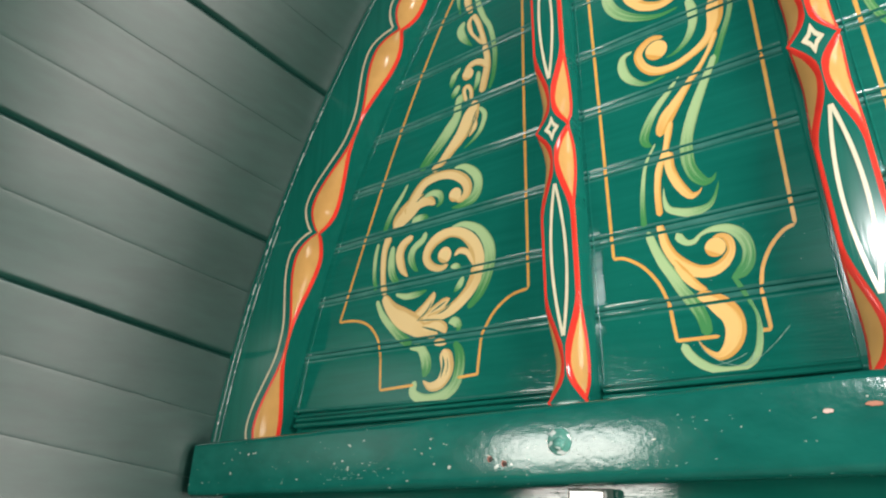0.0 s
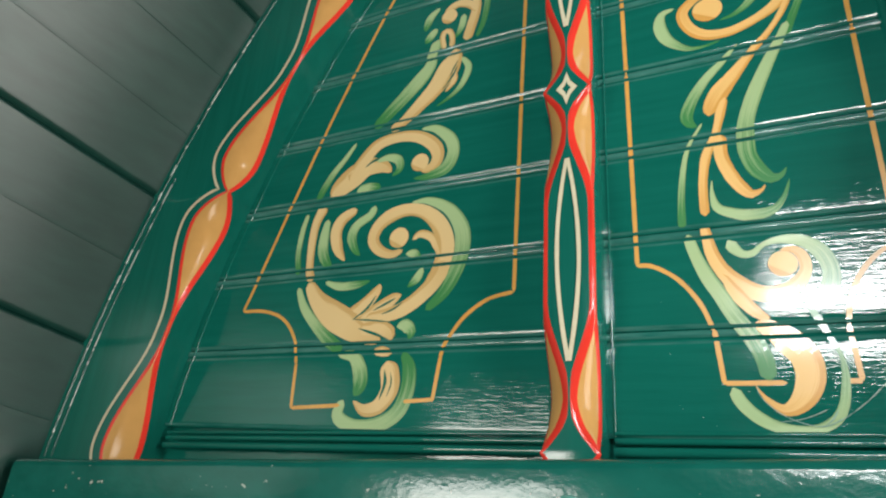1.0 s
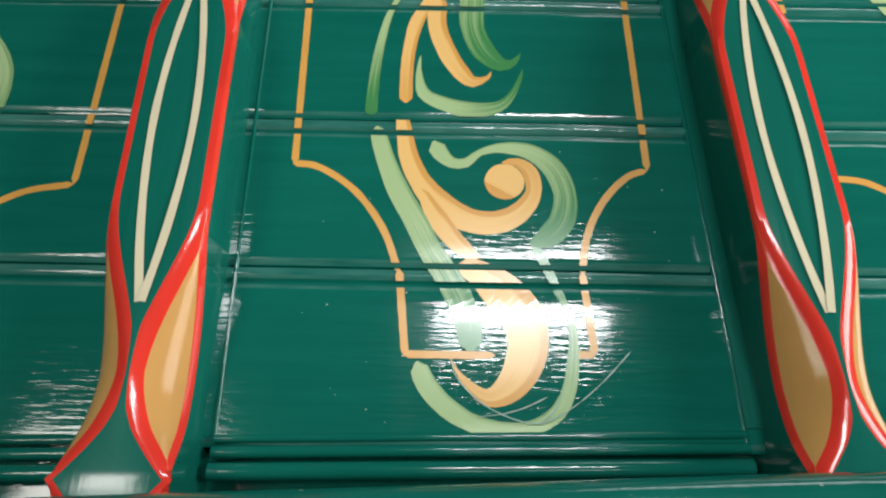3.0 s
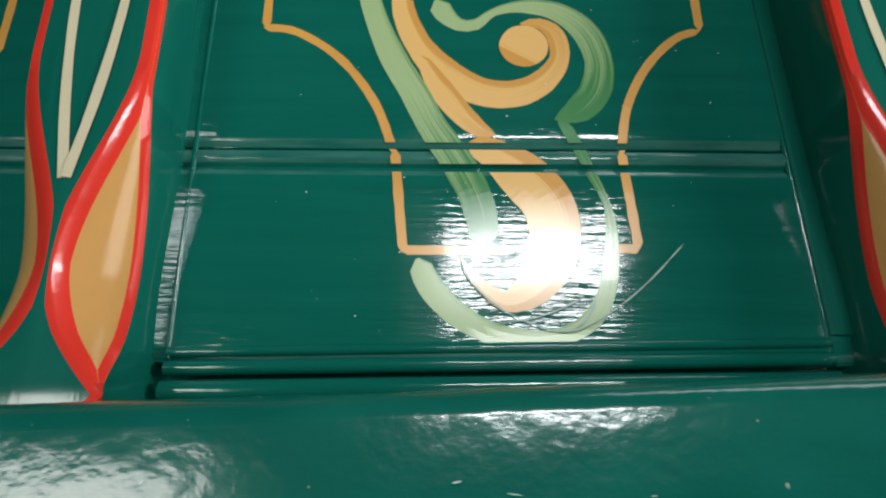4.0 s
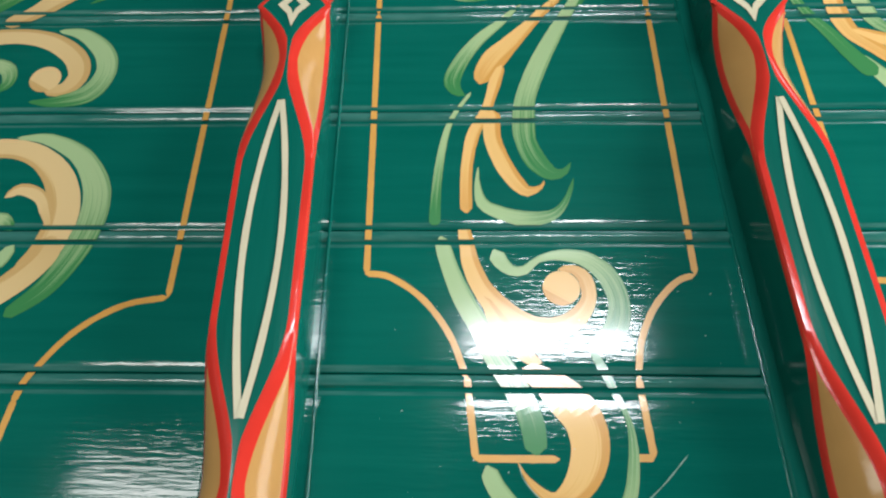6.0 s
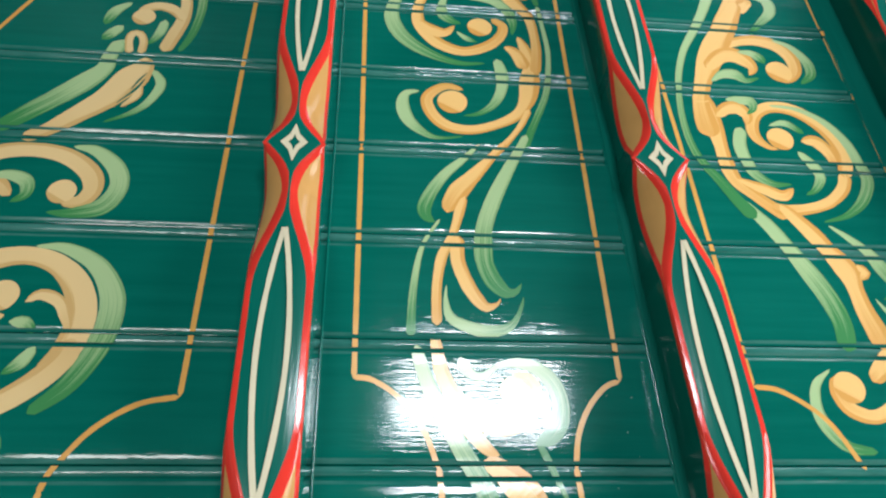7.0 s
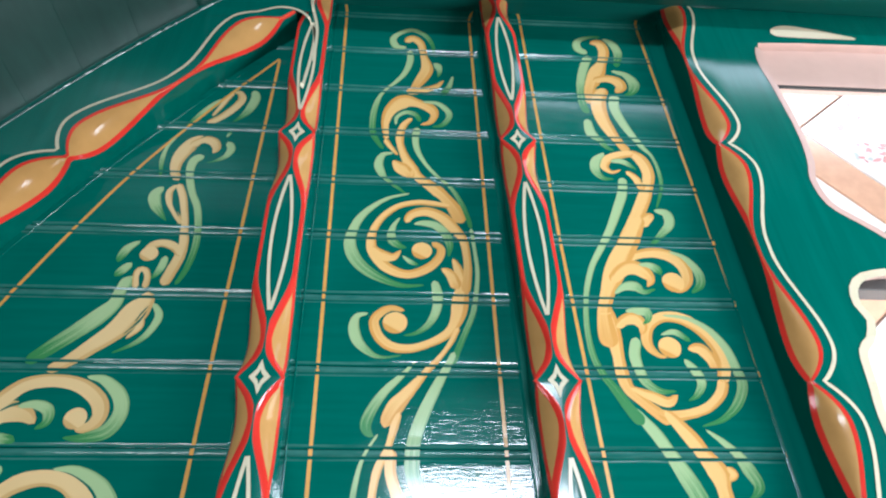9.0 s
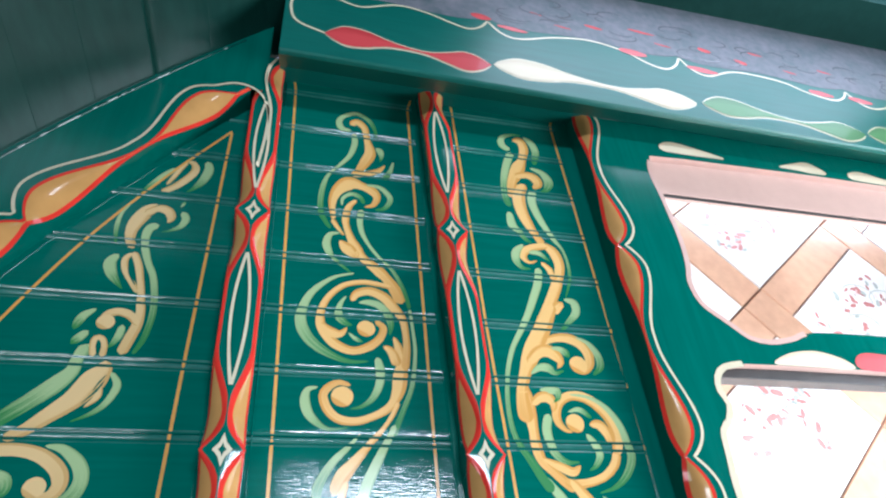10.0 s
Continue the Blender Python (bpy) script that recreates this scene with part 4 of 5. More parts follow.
stroke(scroll_b, TAN_SHADED, [(-0.2141, 1.2951, 7.7), (-0.218, 1.3101, 7.8), (-0.2166, 1.3202, 7.9), (-0.2097, 1.3204, 7.9), (-0.2047, 1.3104, 7.8), (-0.2044, 1.2954, 8.3)])
stroke(scroll_b, GREEN, [(-0.2138, 1.3132, 1.2), (-0.2101, 1.3042, 3.6), (-0.2092, 1.2967, 2.4)])
dab(scroll_b, TAN_SHADED, -0.2110, 1.3431, 0.0105)
stroke(scroll_b, LEAF, [(-0.2253, 1.3106, 14.1), (-0.2296, 1.2891, 15.1), (-0.2313, 1.275, 17.6), (-0.2435, 1.2582, 22.8), (-0.2639, 1.2368, 21), (-0.2818, 1.2197, 19.3), (-0.3012, 1.2011, 14.6)])
stroke(scroll_b, TAN_SHADED, [(-0.1987, 1.2898, 15.5), (-0.1986, 1.2794, 21), (-0.2059, 1.2647, 32.3), (-0.2207, 1.2411, 26.5), (-0.2413, 1.2203, 20.5), (-0.2593, 1.2036, 15.9), (-0.2773, 1.1924, 11.4)])
stroke(scroll_b, TAN_SHADED, [(-0.1977, 1.2612, 5), (-0.1972, 1.245, 8.2), (-0.2079, 1.231, 2.9)])
stroke(scroll_b, LEAF, [(-0.1891, 1.2759, 5.8), (-0.1796, 1.2595, 9.9), (-0.186, 1.2382, 8.5), (-0.1985, 1.2244, 5.8), (-0.2183, 1.2134, 2.2)])
stroke(scroll_b, GREEN, [(-0.1942, 1.2658, 0.6), (-0.2, 1.2519, 3), (-0.2128, 1.2346, 0.6)])
stroke(scroll_b, GREEN, [(-0.1936, 1.2727, 0.6), (-0.1987, 1.2641, 2.3), (-0.2037, 1.2516, 0.6)])
stroke(scroll_c, GOLD, [(0.0823, 1.7633, 12.3), (0.0939, 1.773, 16.5), (0.1068, 1.7595, 13.5), (0.1117, 1.7288, 12.1), (0.1165, 1.6991, 20.8), (0.107, 1.6732, 19.2), (0.0933, 1.6475, 8.7)])
stroke(scroll_c, GOLD, [(0.086, 1.645, 15), (0.1117, 1.6505, 13.6), (0.1305, 1.6601, 10.1), (0.1411, 1.6737, 3.1)])
stroke(scroll_c, LEAF, [(0.0844, 1.7492, 5.8), (0.0679, 1.7518, 13), (0.0626, 1.7696, 11.5), (0.0721, 1.7849, 9.9), (0.0917, 1.795, 9.2), (0.1118, 1.7841, 9.5), (0.1236, 1.7628, 7.8), (0.1274, 1.7389, 5.1)])
stroke(scroll_c, LEAF, [(0.0894, 1.7416, 9.8), (0.0906, 1.7179, 11.3), (0.0834, 1.6892, 9.6), (0.0699, 1.6669, 7.1), (0.0585, 1.652, 5), (0.0482, 1.6351, 6.5), (0.042, 1.6118, 8.8), (0.0396, 1.5873, 9.5), (0.0408, 1.5583, 9.5), (0.0474, 1.5422, 8.3), (0.0564, 1.5267, 5.6)])
stroke(scroll_c, LEAF, [(0.1262, 1.7133, 5.2), (0.1329, 1.7076, 13.6), (0.1356, 1.6943, 7.7), (0.1326, 1.6803, 2.8)])
stroke(scroll_c, LEAF, [(0.1557, 1.6842, 3.8), (0.1494, 1.6605, 8.5), (0.1396, 1.6408, 11.4)])
stroke(scroll_c, GOLD, [(0.06, 1.5461, 7.7), (0.0573, 1.578, 12.1), (0.0643, 1.6054, 20.6), (0.0827, 1.6242, 30.6), (0.1026, 1.6211, 17.5), (0.1208, 1.6115, 18.5), (0.1271, 1.5977, 12.7), (0.1206, 1.5823, 8.9), (0.1073, 1.5769, 3.4)])
stroke(scroll_c, GOLD, [(0.0948, 1.5894, 6.8), (0.0835, 1.5747, 10.7), (0.0787, 1.552, 12), (0.0799, 1.5352, 10.5), (0.0862, 1.5139, 12.6), (0.0949, 1.4934, 18.3), (0.1033, 1.4785, 15.3), (0.1158, 1.4664, 15.7), (0.1298, 1.4535, 19.4), (0.1404, 1.4414, 16.9), (0.1523, 1.4227, 19.8), (0.1607, 1.4012, 19.2)])
stroke(scroll_c, GOLD, [(0.0583, 1.5459, 8.5), (0.0664, 1.5313, 7.6), (0.0769, 1.516, 3.8)])
stroke(scroll_c, GOLD, [(0.0704, 1.5055, 5.8), (0.0824, 1.492, 21.6), (0.0984, 1.4769, 11.8)])
stroke(scroll_c, LEAF, [(0.0721, 1.5754, 3.5), (0.0735, 1.5911, 6.5), (0.0866, 1.6015, 8.4), (0.1009, 1.5963, 9), (0.1064, 1.5827, 6.8)])
stroke(scroll_c, LEAF, [(0.1099, 1.6247, 3.8), (0.1319, 1.6219, 8.8), (0.1463, 1.6066, 10.7), (0.1479, 1.5934, 9), (0.1385, 1.5777, 8.2), (0.1233, 1.5732, 3.4)])
stroke(scroll_c, LEAF, [(0.1029, 1.5704, 12.2), (0.1004, 1.5492, 10.4), (0.1031, 1.527, 9), (0.1117, 1.5061, 6.6), (0.1243, 1.4861, 5.8), (0.1368, 1.4717, 4.9), (0.1491, 1.4575, 5.7), (0.1609, 1.4334, 7.2), (0.1683, 1.4095, 6.9), (0.1717, 1.3926, 5.9)])
stroke(scroll_c, LEAF, [(0.0709, 1.5197, 3.2), (0.0568, 1.5158, 9.3), (0.0516, 1.499, 13.1), (0.0555, 1.4836, 12.1), (0.0624, 1.472, 6.5), (0.0749, 1.46, 5.7), (0.0889, 1.4473, 2.8)])
stroke(scroll_c, LEAF, [(0.0937, 1.4478, 2.9), (0.0674, 1.4392, 5.6), (0.0482, 1.4247, 8.7), (0.0335, 1.4072, 11.4), (0.0255, 1.388, 13), (0.0224, 1.3653, 16.2), (0.0295, 1.3441, 16.7), (0.045, 1.3265, 15.1), (0.0674, 1.3128, 10.6), (0.0895, 1.3058, 6.6), (0.1131, 1.3072, 2.5)])
stroke(scroll_c, GOLD, [(0.1459, 1.428, 8), (0.1238, 1.4319, 9), (0.1036, 1.4329, 8.8), (0.0796, 1.4257, 9.1), (0.0605, 1.4077, 9.9), (0.0498, 1.3854, 10.7), (0.0485, 1.3629, 13.5), (0.0552, 1.3459, 14.1), (0.0705, 1.3298, 14.9), (0.0929, 1.3219, 12.6), (0.1154, 1.33, 13), (0.13, 1.3449, 11.6), (0.1334, 1.3602, 10.5), (0.1225, 1.3693, 8)])
stroke(scroll_c, GOLD, [(0.0494, 1.3612, 6.6), (0.0625, 1.349, 15.2), (0.0753, 1.3464, 11.9), (0.0849, 1.3567, 2.4)])
stroke(scroll_c, GOLD, [(0.0896, 1.3999, 8.1), (0.0973, 1.4129, 13.2), (0.1157, 1.4184, 15.6), (0.1357, 1.4096, 17.1), (0.1491, 1.3936, 16.2), (0.1606, 1.3758, 11.9), (0.1646, 1.3534, 10.4), (0.1652, 1.3271, 10.8), (0.1617, 1.2974, 12)])
stroke(scroll_c, GOLD, [(0.1337, 1.3312, 5.1), (0.1442, 1.3233, 13.2), (0.1528, 1.3027, 15.9)])
stroke(scroll_c, GOLD, [(0.1479, 1.3461, 4.1), (0.1537, 1.3307, 12), (0.1584, 1.3097, 13.8), (0.1554, 1.2888, 20.9), (0.1525, 1.2686, 19), (0.1462, 1.2528, 12.9), (0.1365, 1.241, 11.6), (0.1186, 1.2307, 10.2), (0.0977, 1.2241, 10.9), (0.077, 1.2264, 12.3), (0.0629, 1.2384, 12.6), (0.0566, 1.2569, 11.8), (0.0632, 1.2686, 11.1), (0.0757, 1.2754, 8.6), (0.0907, 1.2722, 4.7)])
stroke(scroll_c, GOLD, [(0.152, 1.2515, 6.5), (0.1436, 1.2337, 6.4), (0.134, 1.2186, 5.6), (0.124, 1.2061, 7.6), (0.115, 1.1967, 8.9)])
stroke(scroll_c, LEAF, [(0.0824, 1.4078, 2.4), (0.0741, 1.3921, 7.7), (0.0731, 1.3737, 12.5), (0.0825, 1.3636, 9.5), (0.0917, 1.3607, 2.7)])
stroke(scroll_c, LEAF, [(0.0998, 1.3979, 2.8), (0.1117, 1.3999, 9.5), (0.1275, 1.3965, 13.1), (0.1393, 1.3834, 12.9), (0.1444, 1.3655, 9.6), (0.1425, 1.3484, 2.3)])
stroke(scroll_c, LEAF, [(0.0865, 1.3489, 2.5), (0.0965, 1.34, 6.8), (0.1071, 1.3355, 2.6)])
stroke(scroll_c, LEAF, [(0.1717, 1.3926, 5), (0.1745, 1.3631, 4.9), (0.1769, 1.3278, 5.5), (0.1737, 1.2939, 6), (0.1689, 1.2694, 6.6), (0.1582, 1.2417, 7.1), (0.1504, 1.2228, 7.7), (0.1443, 1.2066, 8.3)])
stroke(scroll_c, LEAF, [(0.1251, 1.3137, 9.2), (0.1286, 1.2957, 13.5), (0.1277, 1.2755, 11.6), (0.1188, 1.2556, 8.7), (0.1045, 1.2436, 5.1), (0.0905, 1.2401, 2.2)])
stroke(scroll_c, LEAF, [(0.0499, 1.268, 3.1), (0.0376, 1.2637, 8.7), (0.035, 1.2485, 13.6), (0.0415, 1.2304, 12.3), (0.0569, 1.2165, 7), (0.0705, 1.2133, 3.6), (0.0889, 1.2159, 2.1)])
stroke(scroll_c, GOLD, [(0.1266, 1.2105, 6.2), (0.1126, 1.1927, 8.9), (0.096, 1.1724, 14.2), (0.0835, 1.1571, 19.1), (0.0754, 1.1424, 14.4), (0.0731, 1.1349, 7)])
stroke(scroll_c, GOLD, [(0.0887, 1.1515, 5.1), (0.084, 1.1381, 9.1), (0.0808, 1.1257, 8), (0.0764, 1.1109, 7.9), (0.0683, 1.0932, 9.2), (0.0645, 1.0727, 8.4), (0.0634, 1.0555, 8.3), (0.0635, 1.0342, 8.1)])
stroke(scroll_c, GOLD, [(0.0812, 1.1121, 12.7), (0.0808, 1.091, 12.4), (0.087, 1.0708, 12.3), (0.0952, 1.0563, 11.3), (0.1023, 1.0497, 8.6), (0.1106, 1.0528, 2.8), (0.1129, 1.0572, 1.4)])
stroke(scroll_c, LEAF, [(0.1035, 1.2081, 1.7), (0.0895, 1.1917, 6.8), (0.0728, 1.1745, 9.9), (0.0608, 1.1562, 11.6), (0.0541, 1.1387, 13), (0.057, 1.1293, 9.1), (0.0631, 1.1251, 2.6)])
stroke(scroll_c, LEAF, [(0.0669, 1.128, 2.6), (0.0569, 1.1113, 3.5), (0.0514, 1.0979, 4.4), (0.0477, 1.0798, 5.7), (0.0453, 1.0599, 6.5), (0.0442, 1.0408, 7.2), (0.044, 1.0247, 8)])
stroke(scroll_c, LEAF, [(0.1468, 1.2205, 7.1), (0.1382, 1.2021, 9.2), (0.1283, 1.1829, 11.7), (0.1141, 1.1525, 14.4), (0.1041, 1.1238, 14.9), (0.1018, 1.1021, 16.5), (0.1029, 1.0865, 15.4), (0.1091, 1.0714, 15.5), (0.1185, 1.0627, 10.9), (0.1265, 1.0644, 4.8), (0.1309, 1.0715, 0.9)])
stroke(scroll_c, LEAF, [(0.0713, 1.0683, 1), (0.0706, 1.0552, 4), (0.0736, 1.0413, 8.3), (0.0835, 1.0349, 9.9), (0.0997, 1.0302, 11.6), (0.116, 1.0325, 8.2), (0.1243, 1.0405, 4.8), (0.1297, 1.0526, 2.7), (0.1316, 1.0599, 0.7)])
stroke(scroll_c, GOLD, [(0.0617, 1.0255, 7.7), (0.0641, 1.0106, 10.1), (0.0667, 0.9979, 12), (0.0733, 0.9832, 13.4), (0.0843, 0.9697, 16.2), (0.0994, 0.9606, 15.2), (0.1144, 0.9596, 14.4), (0.1266, 0.9658, 12.5), (0.1344, 0.9775, 9.7), (0.1331, 0.9904, 9.2), (0.1261, 0.9963, 6.5), (0.1177, 0.9961, 3.6)])
stroke(scroll_c, GOLD, [(0.0734, 0.9787, 5), (0.0813, 0.9636, 11.2), (0.0904, 0.9506, 11.2), (0.0993, 0.9418, 8.1), (0.1057, 0.9394, 1.6)])
stroke(scroll_c, GOLD, [(0.094, 0.9354, 10.6), (0.105, 0.9303, 16), (0.117, 0.9198, 23.4), (0.126, 0.9081, 23.3), (0.1283, 0.8937, 22.2), (0.1242, 0.8803, 19.3), (0.1165, 0.8709, 14.3), (0.1076, 0.8676, 9.1), (0.099, 0.8734, 4.9), (0.093, 0.8806, 2.2), (0.0897, 0.8869, 0.6)])
stroke(scroll_c, LEAF, [(0.048, 1.0177, 9.6), (0.0507, 1.0066, 10.7), (0.0554, 0.9923, 11.9), (0.0622, 0.9761, 13), (0.0709, 0.9601, 13.4), (0.0787, 0.944, 13.8), (0.087, 0.9306, 14.8), (0.094, 0.918, 15.1), (0.0986, 0.9047, 14.2), (0.1001, 0.8899, 12.8)])
stroke(scroll_c, LEAF, [(0.08, 1.0091, 11.1), (0.0839, 1.0012, 10), (0.0902, 0.9955, 7.8), (0.098, 0.9957, 6.3), (0.1059, 1.0023, 4.6), (0.1185, 1.0055, 7.3), (0.1342, 1.0029, 10.9), (0.1463, 0.9924, 13.6), (0.1516, 0.9768, 13.7), (0.1491, 0.9616, 14.9), (0.141, 0.9516, 13.4), (0.1307, 0.9469, 3.1)])
stroke(scroll_c, LEAF, [(0.0738, 0.8845, 9.8), (0.0786, 0.8736, 10.8), (0.0882, 0.8631, 10.6), (0.1015, 0.8555, 9.4), (0.1174, 0.8526, 8.2), (0.1307, 0.8546, 7.6), (0.1412, 0.8612, 8.2), (0.1472, 0.8719, 7.4), (0.15, 0.8856, 6.6), (0.1508, 0.8969, 5.1), (0.1496, 0.9085, 3.5), (0.1439, 0.9233, 4.8), (0.1361, 0.9418, 5.5), (0.1319, 0.9482, 2.5)])
stroke(scroll_d, LEAF, [(0.3725, 1.7533, 13.5), (0.3589, 1.7642, 16.4), (0.3609, 1.7837, 12), (0.38, 1.7956, 7.5), (0.4005, 1.797, 5.6)])
stroke(scroll_d, LEAF, [(0.4042, 1.793, 6.6), (0.4178, 1.7801, 15.8), (0.4229, 1.7555, 15.5), (0.4145, 1.7223, 9.7)])
stroke(scroll_d, GOLD, [(0.381, 1.7797, 10.2), (0.3957, 1.7818, 18.6), (0.4006, 1.7602, 19.2), (0.3925, 1.7308, 16.9), (0.3829, 1.7106, 27), (0.3723, 1.6874, 23.9), (0.3628, 1.6575, 19.9), (0.3616, 1.6336, 21.1)])
stroke(scroll_d, LEAF, [(0.3739, 1.7472, 15.3), (0.3637, 1.7216, 15.8), (0.3546, 1.692, 14.5), (0.3491, 1.6636, 12.5), (0.3486, 1.632, 13.7), (0.353, 1.6126, 11.1)])
stroke(scroll_d, GOLD, [(0.3729, 1.6874, 15.4), (0.3929, 1.6933, 17.2), (0.4094, 1.6877, 22.3), (0.4136, 1.6738, 18.7), (0.4032, 1.6612, 6.7)])
stroke(scroll_d, GOLD, [(0.3877, 1.6695, 16.8), (0.3773, 1.6515, 21.5), (0.3719, 1.6311, 25.1), (0.3729, 1.605, 23), (0.3796, 1.58, 20.1), (0.3898, 1.5539, 13.6), (0.3989, 1.5365, 16.4)])
stroke(scroll_d, GREEN, [(0.3723, 1.6673, 1.7), (0.3837, 1.6758, 6.8), (0.4001, 1.6758, 3.4)])
stroke(scroll_d, LEAF, [(0.405, 1.7124, 6.1), (0.4265, 1.703, 14.8), (0.4354, 1.6826, 19.7), (0.4278, 1.6626, 11.8), (0.4153, 1.6554, 3.3)])
stroke(scroll_d, LEAF, [(0.4009, 1.6551, 16.6), (0.3953, 1.6301, 17.1), (0.3993, 1.6042, 15.9), (0.409, 1.5752, 13.2), (0.4213, 1.5474, 9.1), (0.4319, 1.5281, 5.2), (0.4355, 1.4977, 5.8), (0.432, 1.4682, 5.6), (0.4184, 1.4343, 2.7)])
stroke(scroll_d, LEAF, [(0.3501, 1.6008, 11.8), (0.3518, 1.5725, 17.6), (0.362, 1.5587, 11.3), (0.3711, 1.5431, 8.2), (0.3804, 1.5384, 3)])
stroke(scroll_d, GOLD, [(0.3976, 1.5376, 11.2), (0.4137, 1.5235, 20.7), (0.4198, 1.4971, 18.7), (0.4131, 1.4711, 17.5), (0.4025, 1.4459, 19.8), (0.3864, 1.4146, 19.1), (0.3695, 1.3847, 19.1), (0.3624, 1.3702, 19.4), (0.3558, 1.3561, 18.4)])
stroke(scroll_d, GOLD, [(0.4056, 1.534, 13.4), (0.3837, 1.5291, 14.8), (0.3657, 1.5194, 15.3), (0.3607, 1.5059, 12.9), (0.3695, 1.4965, 6.4), (0.3828, 1.5016, 2.9)])
stroke(scroll_d, GOLD, [(0.3891, 1.4988, 7.2), (0.4007, 1.4859, 12.1), (0.4064, 1.4655, 13.9)])
stroke(scroll_d, GREEN, [(0.3963, 1.5104, 1.1), (0.4056, 1.4965, 3.6), (0.4086, 1.4775, 1.4)])
stroke(scroll_d, LEAF, [(0.3642, 1.5329, 4.4), (0.3503, 1.5169, 15.2), (0.3473, 1.4978, 13.5), (0.3559, 1.4852, 8.4), (0.3702, 1.484, 2.1)])
stroke(scroll_d, LEAF, [(0.371, 1.517, 6.6), (0.3868, 1.5177, 11), (0.4005, 1.5068, 5.8), (0.4043, 1.5017, 1.8)])
stroke(scroll_d, LEAF, [(0.4138, 1.4307, 5.4), (0.4295, 1.4255, 15.4), (0.4295, 1.4077, 13.8), (0.4136, 1.3892, 9), (0.398, 1.3713, 6.3)])
stroke(scroll_d, GOLD, [(0.3934, 1.4065, 17), (0.4021, 1.4168, 15.2), (0.4083, 1.4221, 8.7)])
stroke(scroll_d, GOLD, [(0.3731, 1.3852, 21.5), (0.3558, 1.3572, 19.4), (0.3432, 1.3334, 20.6), (0.331, 1.3105, 11.1), (0.3251, 1.2887, 11.5), (0.3259, 1.2679, 21.8), (0.3284, 1.2437, 19.8), (0.3294, 1.2164, 14.5), (0.33, 1.1975, 16.1), (0.3345, 1.1793, 14.8), (0.3472, 1.165, 13), (0.3602, 1.1531, 14.5), (0.3731, 1.142, 14.4)])
stroke(scroll_d, LEAF, [(0.3827, 1.4867, 13), (0.377, 1.459, 14.3), (0.3658, 1.4317, 13.7), (0.3515, 1.4002, 11.7), (0.3352, 1.37, 9.7), (0.3188, 1.341, 8), (0.3076, 1.3093, 7.2), (0.3023, 1.2834, 6.4), (0.2992, 1.2506, 7.2), (0.301, 1.2195, 8.1), (0.3084, 1.1971, 9), (0.3192, 1.179, 11.4), (0.3307, 1.1578, 13.6), (0.3426, 1.1405, 15.9)])
stroke(scroll_d, GOLD, [(0.3556, 1.3461, 9.9), (0.3769, 1.3577, 13.1), (0.4, 1.3621, 16.6), (0.4211, 1.3559, 19.2), (0.4323, 1.3416, 18.4), (0.4334, 1.3232, 14.7), (0.4251, 1.3102, 10), (0.4151, 1.3043, 4.7)])
stroke(scroll_d, GOLD, [(0.3938, 1.4187, 15.3), (0.3743, 1.3824, 24.7), (0.3547, 1.3506, 28.9), (0.3418, 1.3253, 27), (0.3313, 1.3019, 18.9), (0.3231, 1.276, 17.6), (0.3216, 1.2514, 22.8), (0.3228, 1.2293, 24.3)])
stroke(scroll_d, GOLD, [(0.3381, 1.318, 14), (0.3555, 1.3351, 19.4), (0.3708, 1.3388, 23), (0.3824, 1.3312, 20.3), (0.3873, 1.3207, 11.4), (0.3812, 1.3114, 2.3)])
stroke(scroll_d, LEAF, [(0.4193, 1.3643, 3.2), (0.4371, 1.355, 8.7), (0.4487, 1.3351, 13.1), (0.4479, 1.3168, 11.5), (0.4341, 1.3035, 3.8)])
stroke(scroll_d, LEAF, [(0.3394, 1.3005, 3.1), (0.3529, 1.3108, 11.4), (0.3666, 1.3115, 15.1), (0.3755, 1.3041, 8.2), (0.3909, 1.3084, 2.5)])
stroke(scroll_d, LEAF, [(0.3769, 1.3437, 3.8), (0.3899, 1.3427, 10.1), (0.3991, 1.3359, 12.4), (0.402, 1.3287, 4)])
stroke(scroll_d, GOLD, [(0.4412, 1.1884, 14.3), (0.4478, 1.2139, 16.3), (0.4428, 1.2369, 17), (0.4291, 1.257, 17.4), (0.4106, 1.2688, 16.5), (0.3897, 1.2696, 14.3), (0.3734, 1.259, 13.3), (0.3662, 1.2434, 13.5), (0.367, 1.2306, 12.4), (0.3755, 1.2207, 7), (0.3846, 1.2178, 3.4)])
stroke(scroll_d, GOLD, [(0.4422, 1.1922, 13.6), (0.4346, 1.1755, 12.7), (0.418, 1.1607, 11.3), (0.3972, 1.1527, 11.5), (0.3748, 1.1497, 12.7), (0.3602, 1.1531, 11.8)])
stroke(scroll_d, GOLD, [(0.4108, 1.2288, 6.4), (0.425, 1.2292, 16.2), (0.4344, 1.2167, 14.8), (0.4381, 1.202, 12.5)])
stroke(scroll_d, GOLD, [(0.3335, 1.2551, 10.3), (0.3458, 1.2654, 15.2), (0.3584, 1.2667, 18.1), (0.3646, 1.2563, 12.9), (0.361, 1.2456, 3.1)])
stroke(scroll_d, GOLD, [(0.3365, 1.1815, 4.8), (0.3563, 1.1723, 12.6), (0.3743, 1.1653, 12.9), (0.3862, 1.1734, 4)])
stroke(scroll_d, LEAF, [(0.3479, 1.2771, 4.2), (0.3621, 1.2777, 12), (0.3727, 1.2765, 14.2), (0.3732, 1.2665, 7.8), (0.3653, 1.2596, 2.2)])
